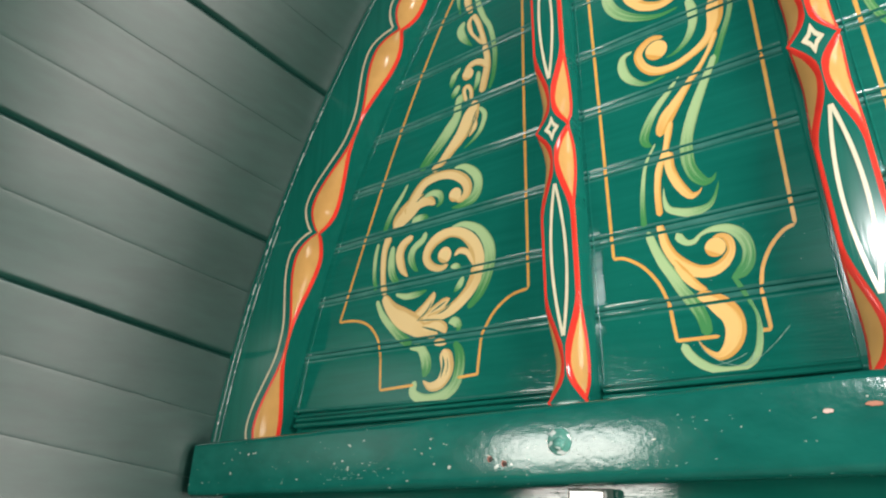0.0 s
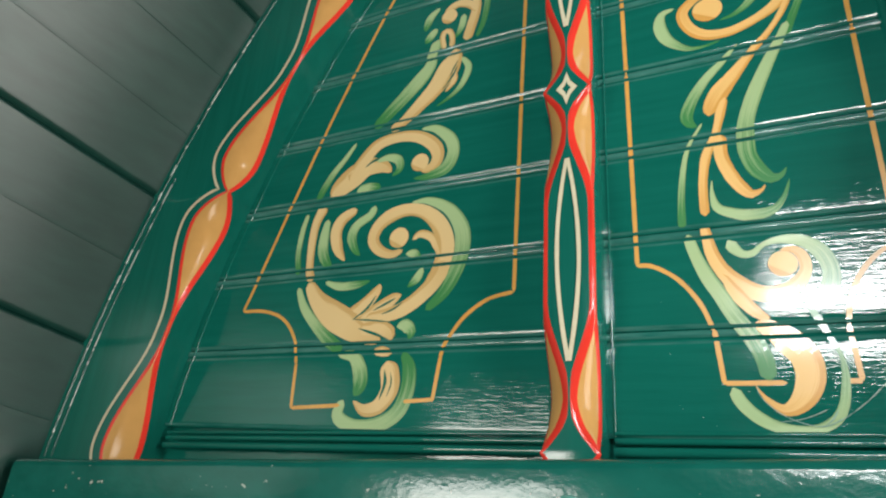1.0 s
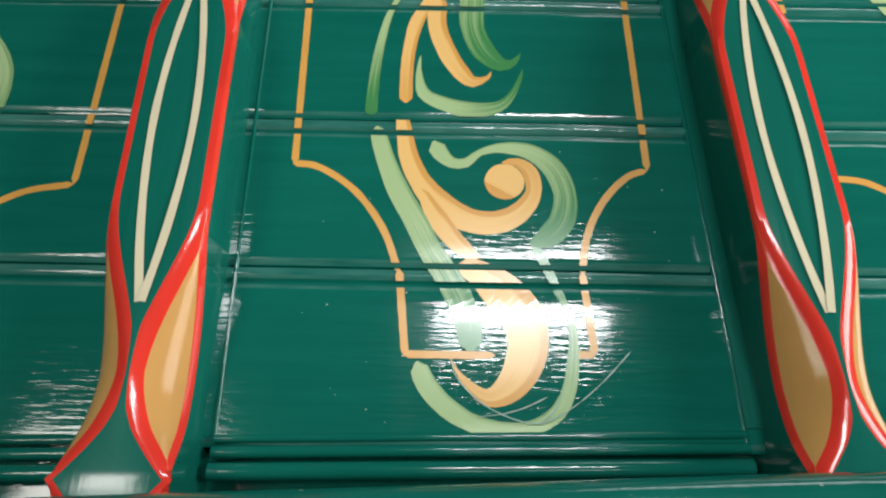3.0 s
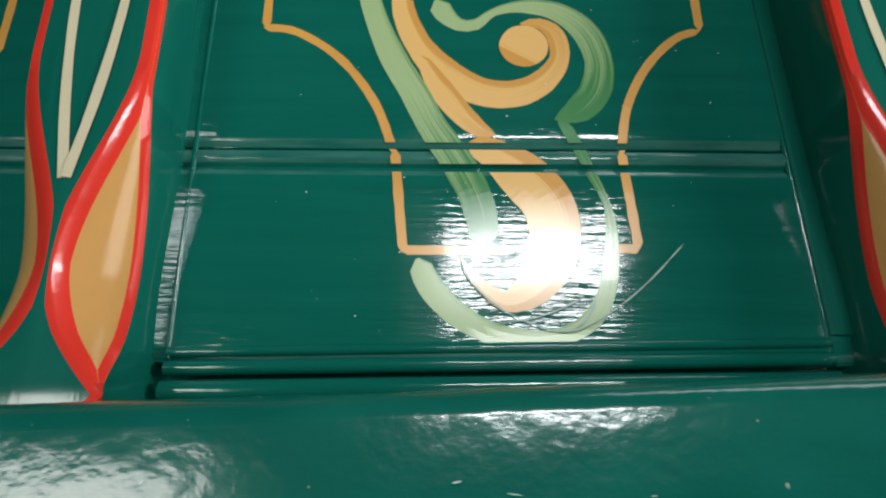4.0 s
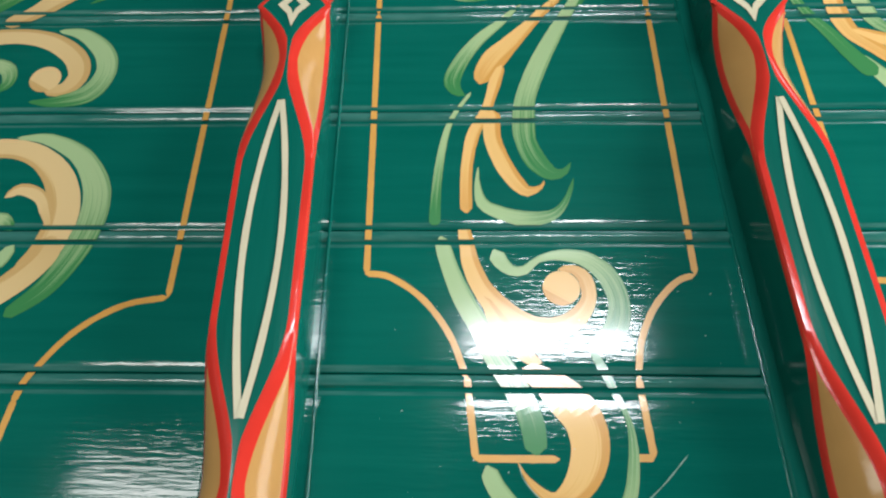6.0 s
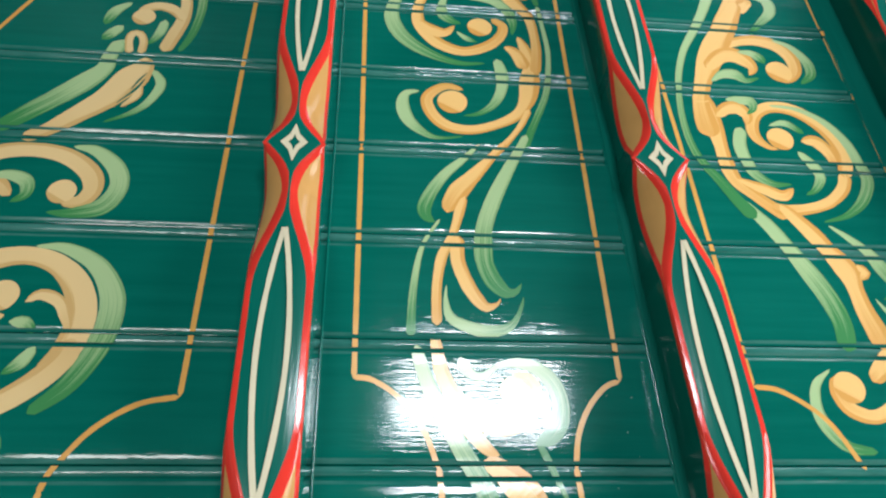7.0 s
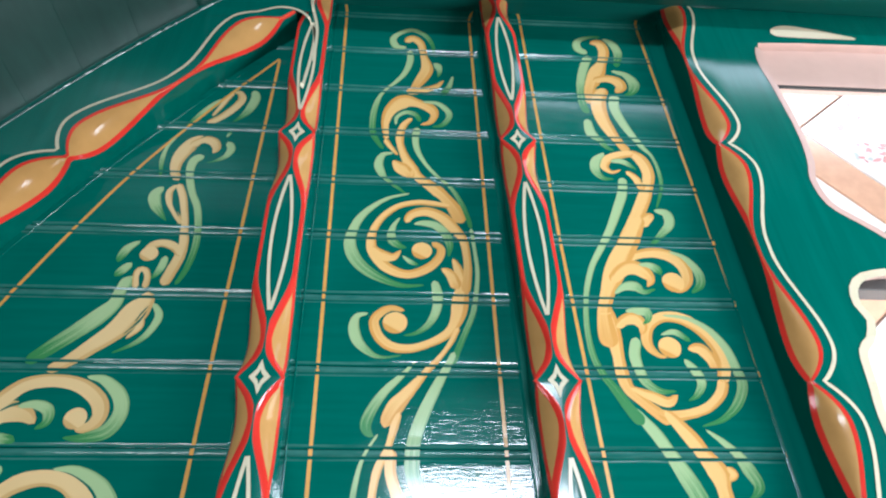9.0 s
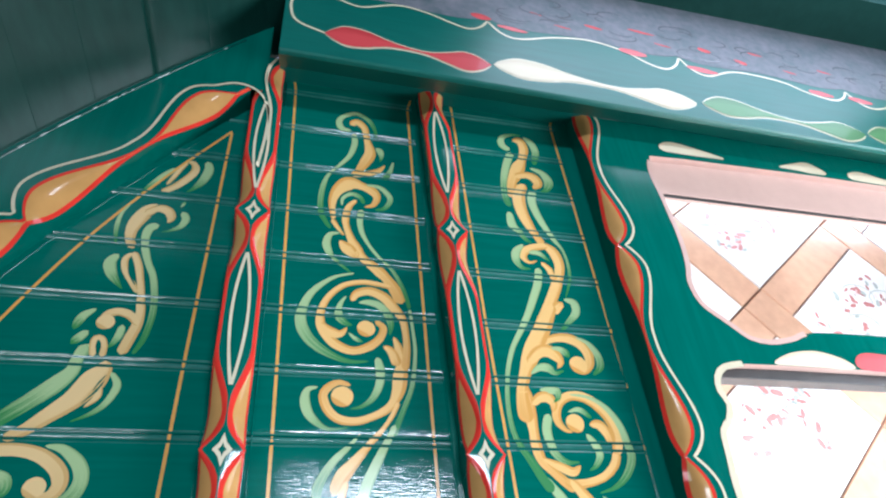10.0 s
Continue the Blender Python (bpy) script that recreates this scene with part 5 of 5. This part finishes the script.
stroke(scroll_d, LEAF, [(0.3546, 1.2422, 12.4), (0.3483, 1.2207, 14.3), (0.3503, 1.2017, 13.3), (0.3553, 1.1869, 11.8), (0.3691, 1.1776, 7.8), (0.3864, 1.1778, 2.2)])
stroke(scroll_d, LEAF, [(0.3832, 1.2463, 2.3), (0.4006, 1.2502, 8.7), (0.4164, 1.2385, 6.5)])
stroke(scroll_d, LEAF, [(0.4037, 1.216, 5.4), (0.4122, 1.203, 12.5), (0.4167, 1.1879, 11.2), (0.4074, 1.173, 6.9), (0.3966, 1.167, 2)])
stroke(scroll_d, LEAF, [(0.3911, 1.2722, 2.6), (0.4175, 1.2691, 5.5), (0.4399, 1.2557, 8.8), (0.455, 1.2316, 11.3), (0.4602, 1.2041, 12.5), (0.4616, 1.1849, 12.7), (0.4489, 1.1625, 11), (0.4286, 1.1465, 6.5), (0.4047, 1.1387, 2)])
stroke(scroll_d, GOLD, [(0.3685, 1.1551, 9.1), (0.3768, 1.1447, 14.2), (0.3906, 1.1251, 18.8), (0.3994, 1.1086, 18.4), (0.4091, 1.0911, 24.6), (0.4105, 1.0743, 16.4), (0.4122, 1.0541, 18.5), (0.4162, 1.0346, 21.4), (0.4172, 1.0204, 19.7)])
stroke(scroll_d, GOLD, [(0.4195, 1.0967, 6.2), (0.4251, 1.0894, 9.4), (0.4179, 1.0823, 3.5)])
stroke(scroll_d, GOLD, [(0.4182, 1.0172, 14), (0.407, 1.0042, 15.3), (0.3992, 0.9973, 7.1)])
stroke(scroll_d, GOLD, [(0.4241, 1.0205, 11.3), (0.4242, 1.009, 13.9), (0.4225, 0.9932, 12.8), (0.4078, 0.9765, 11.4), (0.3891, 0.9678, 11.4), (0.3723, 0.9731, 13.9), (0.3657, 0.9858, 12.9), (0.3678, 0.999, 8.4)])
stroke(scroll_d, GOLD, [(0.4331, 1.0023, 4.6), (0.4252, 0.9759, 7.9), (0.4169, 0.9548, 7.5), (0.4045, 0.9308, 8.8)])
stroke(scroll_d, LEAF, [(0.334, 1.1573, 10.2), (0.3527, 1.1323, 14.8), (0.3654, 1.1076, 15.5), (0.3756, 1.0864, 19.8), (0.3848, 1.0634, 20), (0.3887, 1.0413, 18.4), (0.3855, 1.0189, 16.3)])
stroke(scroll_d, LEAF, [(0.4076, 1.1354, 2.6), (0.4219, 1.1233, 7.8), (0.4338, 1.1097, 11.4), (0.4419, 1.0936, 15.9), (0.4473, 1.0779, 12.5), (0.4388, 1.0673, 5.2), (0.4321, 1.0651, 1.4)])
stroke(scroll_d, LEAF, [(0.4251, 1.0654, 1.8), (0.4332, 1.0496, 5.2), (0.4385, 1.0351, 5.5), (0.4395, 1.0232, 7.3), (0.4398, 1.0024, 10.9), (0.437, 0.9803, 12.2), (0.4329, 0.9591, 11.2), (0.4201, 0.9309, 10.5)])
stroke(scroll_d, LEAF, [(0.3654, 1.0044, 1.6), (0.3506, 0.9922, 7.4), (0.3454, 0.9749, 10.2), (0.3485, 0.9603, 11.8), (0.3604, 0.9462, 10.1), (0.3816, 0.9424, 5)])

# round eyes of the spirals
dab(scroll_c, GOLD, 0.1101, 1.3567, 0.0124)
dab(scroll_c, GOLD, 0.0804, 1.2563, 0.0139)
dab(scroll_c, GOLD, 0.1189, 0.9841, 0.0109)
dab(scroll_d, GOLD, 0.4147, 1.3186, 0.0137)
dab(scroll_d, GOLD, 0.3906, 1.2306, 0.0131)
dab(scroll_d, GOLD, 0.3762, 0.9903, 0.0125)


# ---------------------------------------------------------------- painted lobes on header and frame
def lobe_pair(parent, mat, line_mat, x0, x1, z0, z1, y, big=0.052, outline=True):
    """A pair of teardrops tail to tail, from x0 to x1, with a pale outline."""
    shape = ((0.0, 0.05), (0.06, 0.62), (0.13, 1.0), (0.24, 0.86), (0.36, 0.36), (0.5, 0.10), (0.62, 0.16), (0.74, 0.62), (0.84, 0.98), (0.93, 0.66), (1.0, 0.05))
    pts = [(x0 + (x1 - x0) * u, z0 + (z1 - z0) * u + 0.004 * math.sin(2 * math.pi * u), 1000 * big * w) for u, w in shape]
    if outline:
        stroke(parent, line_mat, [(x, z, w + 8.0) for x, z, w in pts], True, "lobe_outline", y, 1.0)
    stroke(parent, mat, pts, True, "painted_lobe", y - 0.0010, 1.0)


lobe_pair(header, RED_DAB, CREAM, 0.024, 0.312, 1.850, 1.836, HY)
lobe_pair(header, CREAM_DAB, CREAM, 0.318, 0.716, 1.840, 1.822, HY)
lobe_pair(header, GREEN_DAB, CREAM, 0.730, 1.096, 1.826, 1.808, HY)
lobe_pair(header, GREEN_DAB, CREAM, 1.104, 1.46, 1.812, 1.80, HY)


def white_line(parent, pts, y, w=0.0045):
    flat_line("painted_border_line", parent, pts, w, y, CREAM)


white_line(header, [(-0.032, 1.96), (-0.035, 1.91), (-0.022, 1.872), (0.024, 1.850)], HY - 0.0006)
white_line(header, [(0.0, 1.975), (0.045, 1.958), (0.085, 1.947), (0.147, 1.972), (0.199, 1.967), (0.251, 1.946), (0.282, 1.938), (0.306, 1.951), (0.321, 1.973)], HY - 0.0006)
white_line(header, [(0.321, 1.973), (0.346, 1.941), (0.381, 1.933), (0.454, 1.958), (0.527, 1.970), (0.596, 1.956), (0.649, 1.925), (0.684, 1.919), (0.710, 1.938), (0.725, 1.965)], HY - 0.0006)
white_line(header, [(0.725, 1.965), (0.746, 1.931), (0.780, 1.920), (0.851, 1.950), (0.957, 1.945), (1.015, 1.921), (1.073, 1.911), (1.105, 1.925), (1.122, 1.948)], HY - 0.0006)
white_line(header, [(1.122, 1.948), (1.145, 1.915), (1.18, 1.905), (1.26, 1.93), (1.36, 1.92), (1.46, 1.89)], HY - 0.0006)

GARLAND = material("faded_garland_paint", (0.055, 0.085, 0.095), 0.5, vary=0.25, grain=(60, 60, 60), second=(0.17, 0.165, 0.19), stain=16)
bm = bmesh.new()
rows = []
for k in range(80):
    x = -0.02 + 1.5 * k / 79
    u = (x - 0.32) / 0.402
    dip = 0.030 * abs(math.sin(math.pi * u)) ** 0.6 * (0.6 + 0.4 * math.cos(2 * math.pi * u))
    z0 = 1.972 - 0.027 * max(0.0, x - 0.32) - dip + 0.012
    rows.append([(x, HY - 0.0004, z0), (x, HY - 0.0004, 2.20)])
sheet(bm, rows)
for f in bm.faces:
    f.normal_update()
    if f.normal.y > 0:
        f.normal_flip()
part("painted_garland", bm, GARLAND, header, "faded painted garland in greys and reds")
SMOKE = stroke_material("smoky_garland_stroke", (0.125, 0.128, 0.142), (0.15, 0.148, 0.165), 0.3)
rnd = random.Random(8)
for k in range(46):
    x = 0.36 + 1.08 * rnd.random()
    z = 1.985 - 0.027 * (x - 0.32) + 0.10 * rnd.random()
    w, r = rnd.random() * 6.3, 0.010 + 0.016 * rnd.random()
    stroke(header, SMOKE, [(x + r * 1.6 * math.cos(w + 0.8 * q), z + r * 0.7 * math.sin(w + 0.8 * q), (1, 3, 4, 3, 1)[q]) for q in range(5)], True, "painted_stem", HY - 0.0006 - 0.00001 * k)
for x, z, w, a in ((0.31, 1.985, 20, 0.02), (0.37, 1.962, 14, 0.03), (0.62, 1.955, 22, 0.03), (0.77, 1.936, 18, 0.035), (1.05, 1.926, 18, 0.03), (1.15, 1.925, 18, 0.03), (0.55, 2.02, 10, 0.02), (0.80, 2.01, 14, 0.012), (0.88, 1.99, 14, 0.012), (0.66, 2.035, 8, 0.03), (0.48, 2.00, 5, 0.018), (0.70, 2.00, 5, 0.02), (0.93, 2.03, 6, 0.02), (1.00, 1.985, 5, 0.016), (0.43, 2.03, 5, 0.015), (1.10, 2.01, 6, 0.018)):
    stroke(header, RED_DAB, [(x - a, z + 0.004, w * 0.5), (x, z, w), (x + a, z - 0.003, w * 0.4)], True, "painted_petal", HY - 0.0006)

for pts in ([(0.660, 1.768, 20), (0.690, 1.774, 34), (0.735, 1.770, 26), (0.798, 1.762, 6)], [(0.925, 1.762, 5), (0.965, 1.768, 22), (1.000, 1.770, 34), (1.035, 1.760, 12)], [(1.09, 1.762, 18), (1.125, 1.766, 32), (1.18, 1.760, 20), (1.24, 1.756, 5)]):
    stroke(frame_board, CREAM_DAB, pts, True, "painted_lobe", FRAME_Y - 0.0008, 0.9)
stroke(frame_board, CREAM_DAB, [(0.712, 1.316, 6), (0.750, 1.324, 22), (0.795, 1.327, 28), (0.835, 1.322, 20), (0.858, 1.316, 6)], True, "painted_lobe", FRAME_Y - 0.0008, 1.0)
stroke(frame_board, RED_DAB, [(0.862, 1.320, 14), (0.89, 1.327, 32), (0.95, 1.325, 28), (1.02, 1.319, 8)], True, "painted_lobe", FRAME_Y - 0.0008, 1.0)

bm = box(bmesh.new(), 0.60, 1.40, -0.0275, -0.010, 1.662, 1.84, bevel=0.003)
part("back_board", bm, PINK, frame_board, "pale pink board behind the cut-out")
# one dark paint for the back rail and the painted shadow gap
BACK_DARK = material("dark_rail_and_gap_paint", (0.014, 0.013, 0.011), 0.5, vary=0.3, bump=0.3)
bm = box(bmesh.new(), 0.60, 1.40, -0.0275, -0.004, 1.296, 1.340, bevel=0.002)
part("back_rail", bm, BACK_DARK, frame_board, "dark rail behind the cut-out")
# thin dark strip stands for the shadow gap below the pink board
bm = box(bmesh.new(), 0.60, 1.40, -0.0275, -0.0235, 1.656, 1.6618, bevel=0.002)
part("shadow_gap_strip", bm, BACK_DARK, frame_board, "dark strip painted as the shadow gap under the pink board")

# ---------------------------------------------------------------- corner bead, rail fittings
moulding("corner_bead", stile, [(corner_left(0.80 + 1.1 * k / 60) + 0.004, 0.80 + 1.1 * k / 60) for k in range(61)], 0.0016, STILE_FRONT + 0.0004, BEAD_FLECKED)
moulding("corner_bead", stile, [(corner_left(0.80 + 0.36 * k / 24) + 0.017, 0.80 + 0.36 * k / 24) for k in range(25)], 0.0012, STILE_FRONT + 0.0004, BEAD_FLECKED)


def dome(name, parent, x, y, z, r, h, mat, ring=12):
    bm = bmesh.new()
    rows = []
    for k in range(6):
        a = 0.5 * math.pi * k / 5
        rows.append([(x + r * math.cos(a) * math.cos(q), y - h * math.sin(a), z + r * math.cos(a) * math.sin(q)) for q in [2 * math.pi * i / ring for i in range(ring)]])
    sheet(bm, rows, 0, True)
    bmesh.ops.remove_doubles(bm, verts=bm.verts, dist=1e-5)
    bmesh.ops.recalc_face_normals(bm, faces=bm.faces)
    return part(name, bm, mat, parent, smooth=True)


bolt = empty("coach_bolt", "round scuffed bolt head painted green, with pale glints painted in", "bolt")
# pale flecks serve as scuffs and as the bolt's painted highlights
BOLT = material("bolt_paint_scuffs_and_glints", (0.06, 0.20, 0.16), 0.16, vary=0.3, grain=(200, 200, 200), bump=0.4, bump_scale=(200, 200, 200), flecks=(120, 0.70, (0.55, 0.60, 0.56)))
dome("washer", bolt, -0.035, -0.0812, 0.782, 0.0135, 0.0022, BOLT, 28)
dome("bolt_head", bolt, -0.0345, -0.0832, 0.7795, 0.0068, 0.0048, BOLT, 14)


def chip(parent, x, z, rx, rz, mat, seed):
    """A patch of lost paint with a ragged edge."""
    bm = bmesh.new()
    c = bm.verts.new((x, -0.0822, z))
    ringv = []
    for i in range(14):
        a = 2 * math.pi * i / 14
        k = 1 + 0.45 * noise.noise((math.cos(a) * 2, math.sin(a) * 2, seed))
        ringv.append(bm.verts.new((x + rx * k * math.cos(a), -0.0822, z + rz * k * math.sin(a))))
    for i in range(14):
        bm.faces.new((c, ringv[i], ringv[(i + 1) % 14]))
    for f in bm.faces:
        f.normal_update()
        if f.normal.y > 0:
            f.normal_flip()
    return part("paint_chip", bm, mat, parent)


HOLE = material("dark_nail_hole", (0.03, 0.02, 0.015), 0.7)
WORM = material("dark_bare_wood", (0.24, 0.085, 0.05), 0.6, vary=0.3)
BARE = material("primer_chip", (0.55, 0.40, 0.34), 0.6, vary=0.2)
for x, z, rx, rz, mt in ((-0.119, 0.766, 0.0034, 0.0032, WORM), (-0.101, 0.761, 0.0034, 0.0034, WORM), (0.208, 0.800, 0.0042, 0.0019, BARE), (0.240, 0.804, 0.006, 0.0018, RUST)):
    chip(rail, x, z, rx, rz, mt, x * 50)
    if mt is WORM:
        dome("nail_hole", rail, x + 0.001, -0.0824, z - 0.0005, 0.0024, 0.0003, HOLE, 8)

# fine scuffs in the rail's varnish, thickest by its worn end and round the bolt
scuffs = bmesh.new()
rnd = random.Random(5)
for cx, cz, wide, high, count in ((-0.33, 0.763, 0.07, 0.015, 46), (-0.02, 0.776, 0.07, 0.016, 40), (0.02, 0.758, 0.10, 0.003, 22), (0.12, 0.79, 0.10, 0.012, 10)):
    for k in range(count):
        x = cx + rnd.gauss(0, 0.5) * wide
        z = min(max(cz + rnd.gauss(0, 0.5) * high, 0.757), 0.811) + rail_line(x)
        a, h, lean = 0.0006 + 0.0022 * rnd.random() ** 2, 0.00012 + 0.00016 * rnd.random(), 0.5 * (rnd.random() - 0.35)
        q = [scuffs.verts.new((x + u * a, -0.0821, z + v * h + u * a * lean)) for u, v in ((-1, 0), (-0.3, -1), (0.5, -0.8), (1, 0), (0.4, 1), (-0.5, 0.7))]
        f = scuffs.faces.new(q)
        f.normal_update()
        if f.normal.y > 0:
            f.normal_flip()
part("varnish_scuffs", scuffs, material("scuffed_varnish", (0.34, 0.46, 0.41), 0.4, vary=0.3), rail, "pale scuffs in the varnish")["kind"] = "stuff"

SCRATCH = material("scratched_varnish", (0.16, 0.30, 0.24), 0.3, vary=0.3)
for pts in ([(0.0911, 0.8862), (0.0919, 0.8788), (0.1014, 0.8677), (0.1149, 0.8595), (0.1314, 0.8557), (0.1465, 0.8623), (0.1625, 0.8747), (0.1788, 0.8912)], [(0.1033, 0.8585), (0.1149, 0.8599), (0.1256, 0.863), (0.1369, 0.8683)], [(0.1336, 0.8566), (0.1391, 0.8614), (0.1433, 0.869)]):
    n = len(pts) - 1
    stroke(panel_c, SCRATCH, [(x, z, 0.15 + 0.5 * math.sin(math.pi * (k + 0.3) / (n + 0.6))) for k, (x, z) in enumerate(pts)], True, "scratch", -0.0016, 1.0)

# dust and dried drops on the lowest boards
dust = bmesh.new()
rnd = random.Random(21)
for k in range(36):
    x, z = 0.015 + 0.19 * rnd.random(), 0.855 + 0.17 * rnd.random()
    r = 0.00014 + 0.00026 * rnd.random() ** 3
    q = [dust.verts.new((x + r * (1 + 0.4 * rnd.random()) * math.cos(a), face(x, z) - 0.0004, z + r * math.sin(a))) for a in (0, 1.05, 2.1, 3.14, 4.2, 5.25)]
    f = dust.faces.new(q)
    f.normal_update()
    if f.normal.y > 0:
        f.normal_flip()
part("dust_specks", dust, material("pale_dust", (0.55, 0.58, 0.54), 0.7), panel_c)["kind"] = "stuff"

latch = empty("hinge_plate", "bright steel hinge plate below the green rail", "hinge")
bm = box(bmesh.new(), -0.055, -0.012, -0.030, -0.008, 0.700, 0.738, bevel=0.003)
part("leaf", bm, STEEL, latch)
dome("screw", latch, -0.045, -0.030, 0.722, 0.004, 0.002, STEEL, 10)

# ---------------------------------------------------------------- tiled wall outside
tiled = empty("wall_tiled_outside", "bright white floral tile wall with peach bands", "tiled wall", "structure")
TY = 0.36
SAGE = material("sage_print", (0.46, 0.50, 0.45), 0.3, vary=0.2)
BLUSH = material("blush_print", (0.76, 0.62, 0.58), 0.3, vary=0.1)
bm = box(bmesh.new(), 0.2, 2.6, TY + 0.012, TY + 0.08, 0.0, 3.0)
part("backing", bm, material("brown_grout", (0.26, 0.15, 0.10), 0.8, vary=0.2), tiled)
org, d1 = Vector((1.49, 2.025)), Vector((math.cos(radians(39)), math.sin(radians(39))))
d2 = Vector((d1.y, -d1.x))


def slab(name, a0, a1, b0, b1, mat, y, label=""):
    """A tile with slightly worn edges, laid on the slanting grid between a0, a1 along one way and b0, b1 along the other."""
    bm = bmesh.new()
    q = [org + d1 * a + d2 * b for a, b in ((a0, b0), (a1, b0), (a1, b1), (a0, b1))]
    cen = sum(q, Vector((0, 0))) / 4
    low = [bm.verts.new((p.x, y, p.y)) for p in q]
    hi = [bm.verts.new((p.x + (cen.x - p.x) * 0.012, y - 0.006, p.y + (cen.y - p.y) * 0.012)) for p in q]
    bm.faces.new(hi)
    for i in range(4):
        bm.faces.new((low[i], low[(i + 1) % 4], hi[(i + 1) % 4], hi[i]))
    bmesh.ops.recalc_face_normals(bm, faces=bm.faces)
    return part(name, bm, mat, tiled, label)


P1, P2, BAND = 0.50, 0.385, 0.098
for i in range(-4, 3):
    for j in range(-3, 5):
        a, b = i * P1, j * P2
        cx = org + d1 * (a + 0.25) + d2 * (b + 0.2)
        if not (0.35 < cx.x < 2.4 and 0.4 < cx.y < 2.7):
            continue
        slab("tile", a + BAND + 0.002, a + P1 - 0.002, b + BAND + 0.002, b + P2 - 0.002, TILE, TY + 0.012)
        slab("band_tile", a + BAND + 0.002, a + P1 - 0.002, b + 0.002, b + BAND - 0.002, PEACH, TY + 0.012)
        slab("band_tile", a + 0.002, a + BAND - 0.002, b + 0.002, b + P2 - 0.002, PEACH, TY + 0.012)
        rnd = random.Random(i * 31 + j)
        for k in range(10):
            pa, pb = a + BAND + 0.06 + rnd.random() * (P1 - BAND - 0.12), b + BAND + 0.05 + rnd.random() * (P2 - BAND - 0.10)
            c = org + d1 * pa + d2 * pb
            for q in range(7):
                w, r = 6.28 * rnd.random(), 0.034 * rnd.random() ** 0.7
                u, n = c + Vector((math.cos(w), math.sin(w))) * r, 6.28 * rnd.random()
                s = 0.004 + 0.010 * rnd.random()
                stroke(tiled, (ROSE, SAGE, ROSE, BLUSH)[q % 4], [(u.x - s * math.cos(n), u.y - s * math.sin(n), 4), (u.x + 0.002, u.y, 700 * s + 8 * rnd.random()), (u.x + s * math.cos(n), u.y + s * math.sin(n), 3)], True, ("rose_print", "leaf_print", "rose_print", "blush_print")[q % 4], TY + 0.0055 - 0.0001 * q)
            if k % 2:
                stroke(tiled, SAGE, [(c.x + 0.05 * math.cos(t * 0.7) * (1 if k > 1 else -1), c.y + 0.035 * math.sin(t * 0.7), 2.5) for t in range(6)], True, "stem_print", TY + 0.0052)
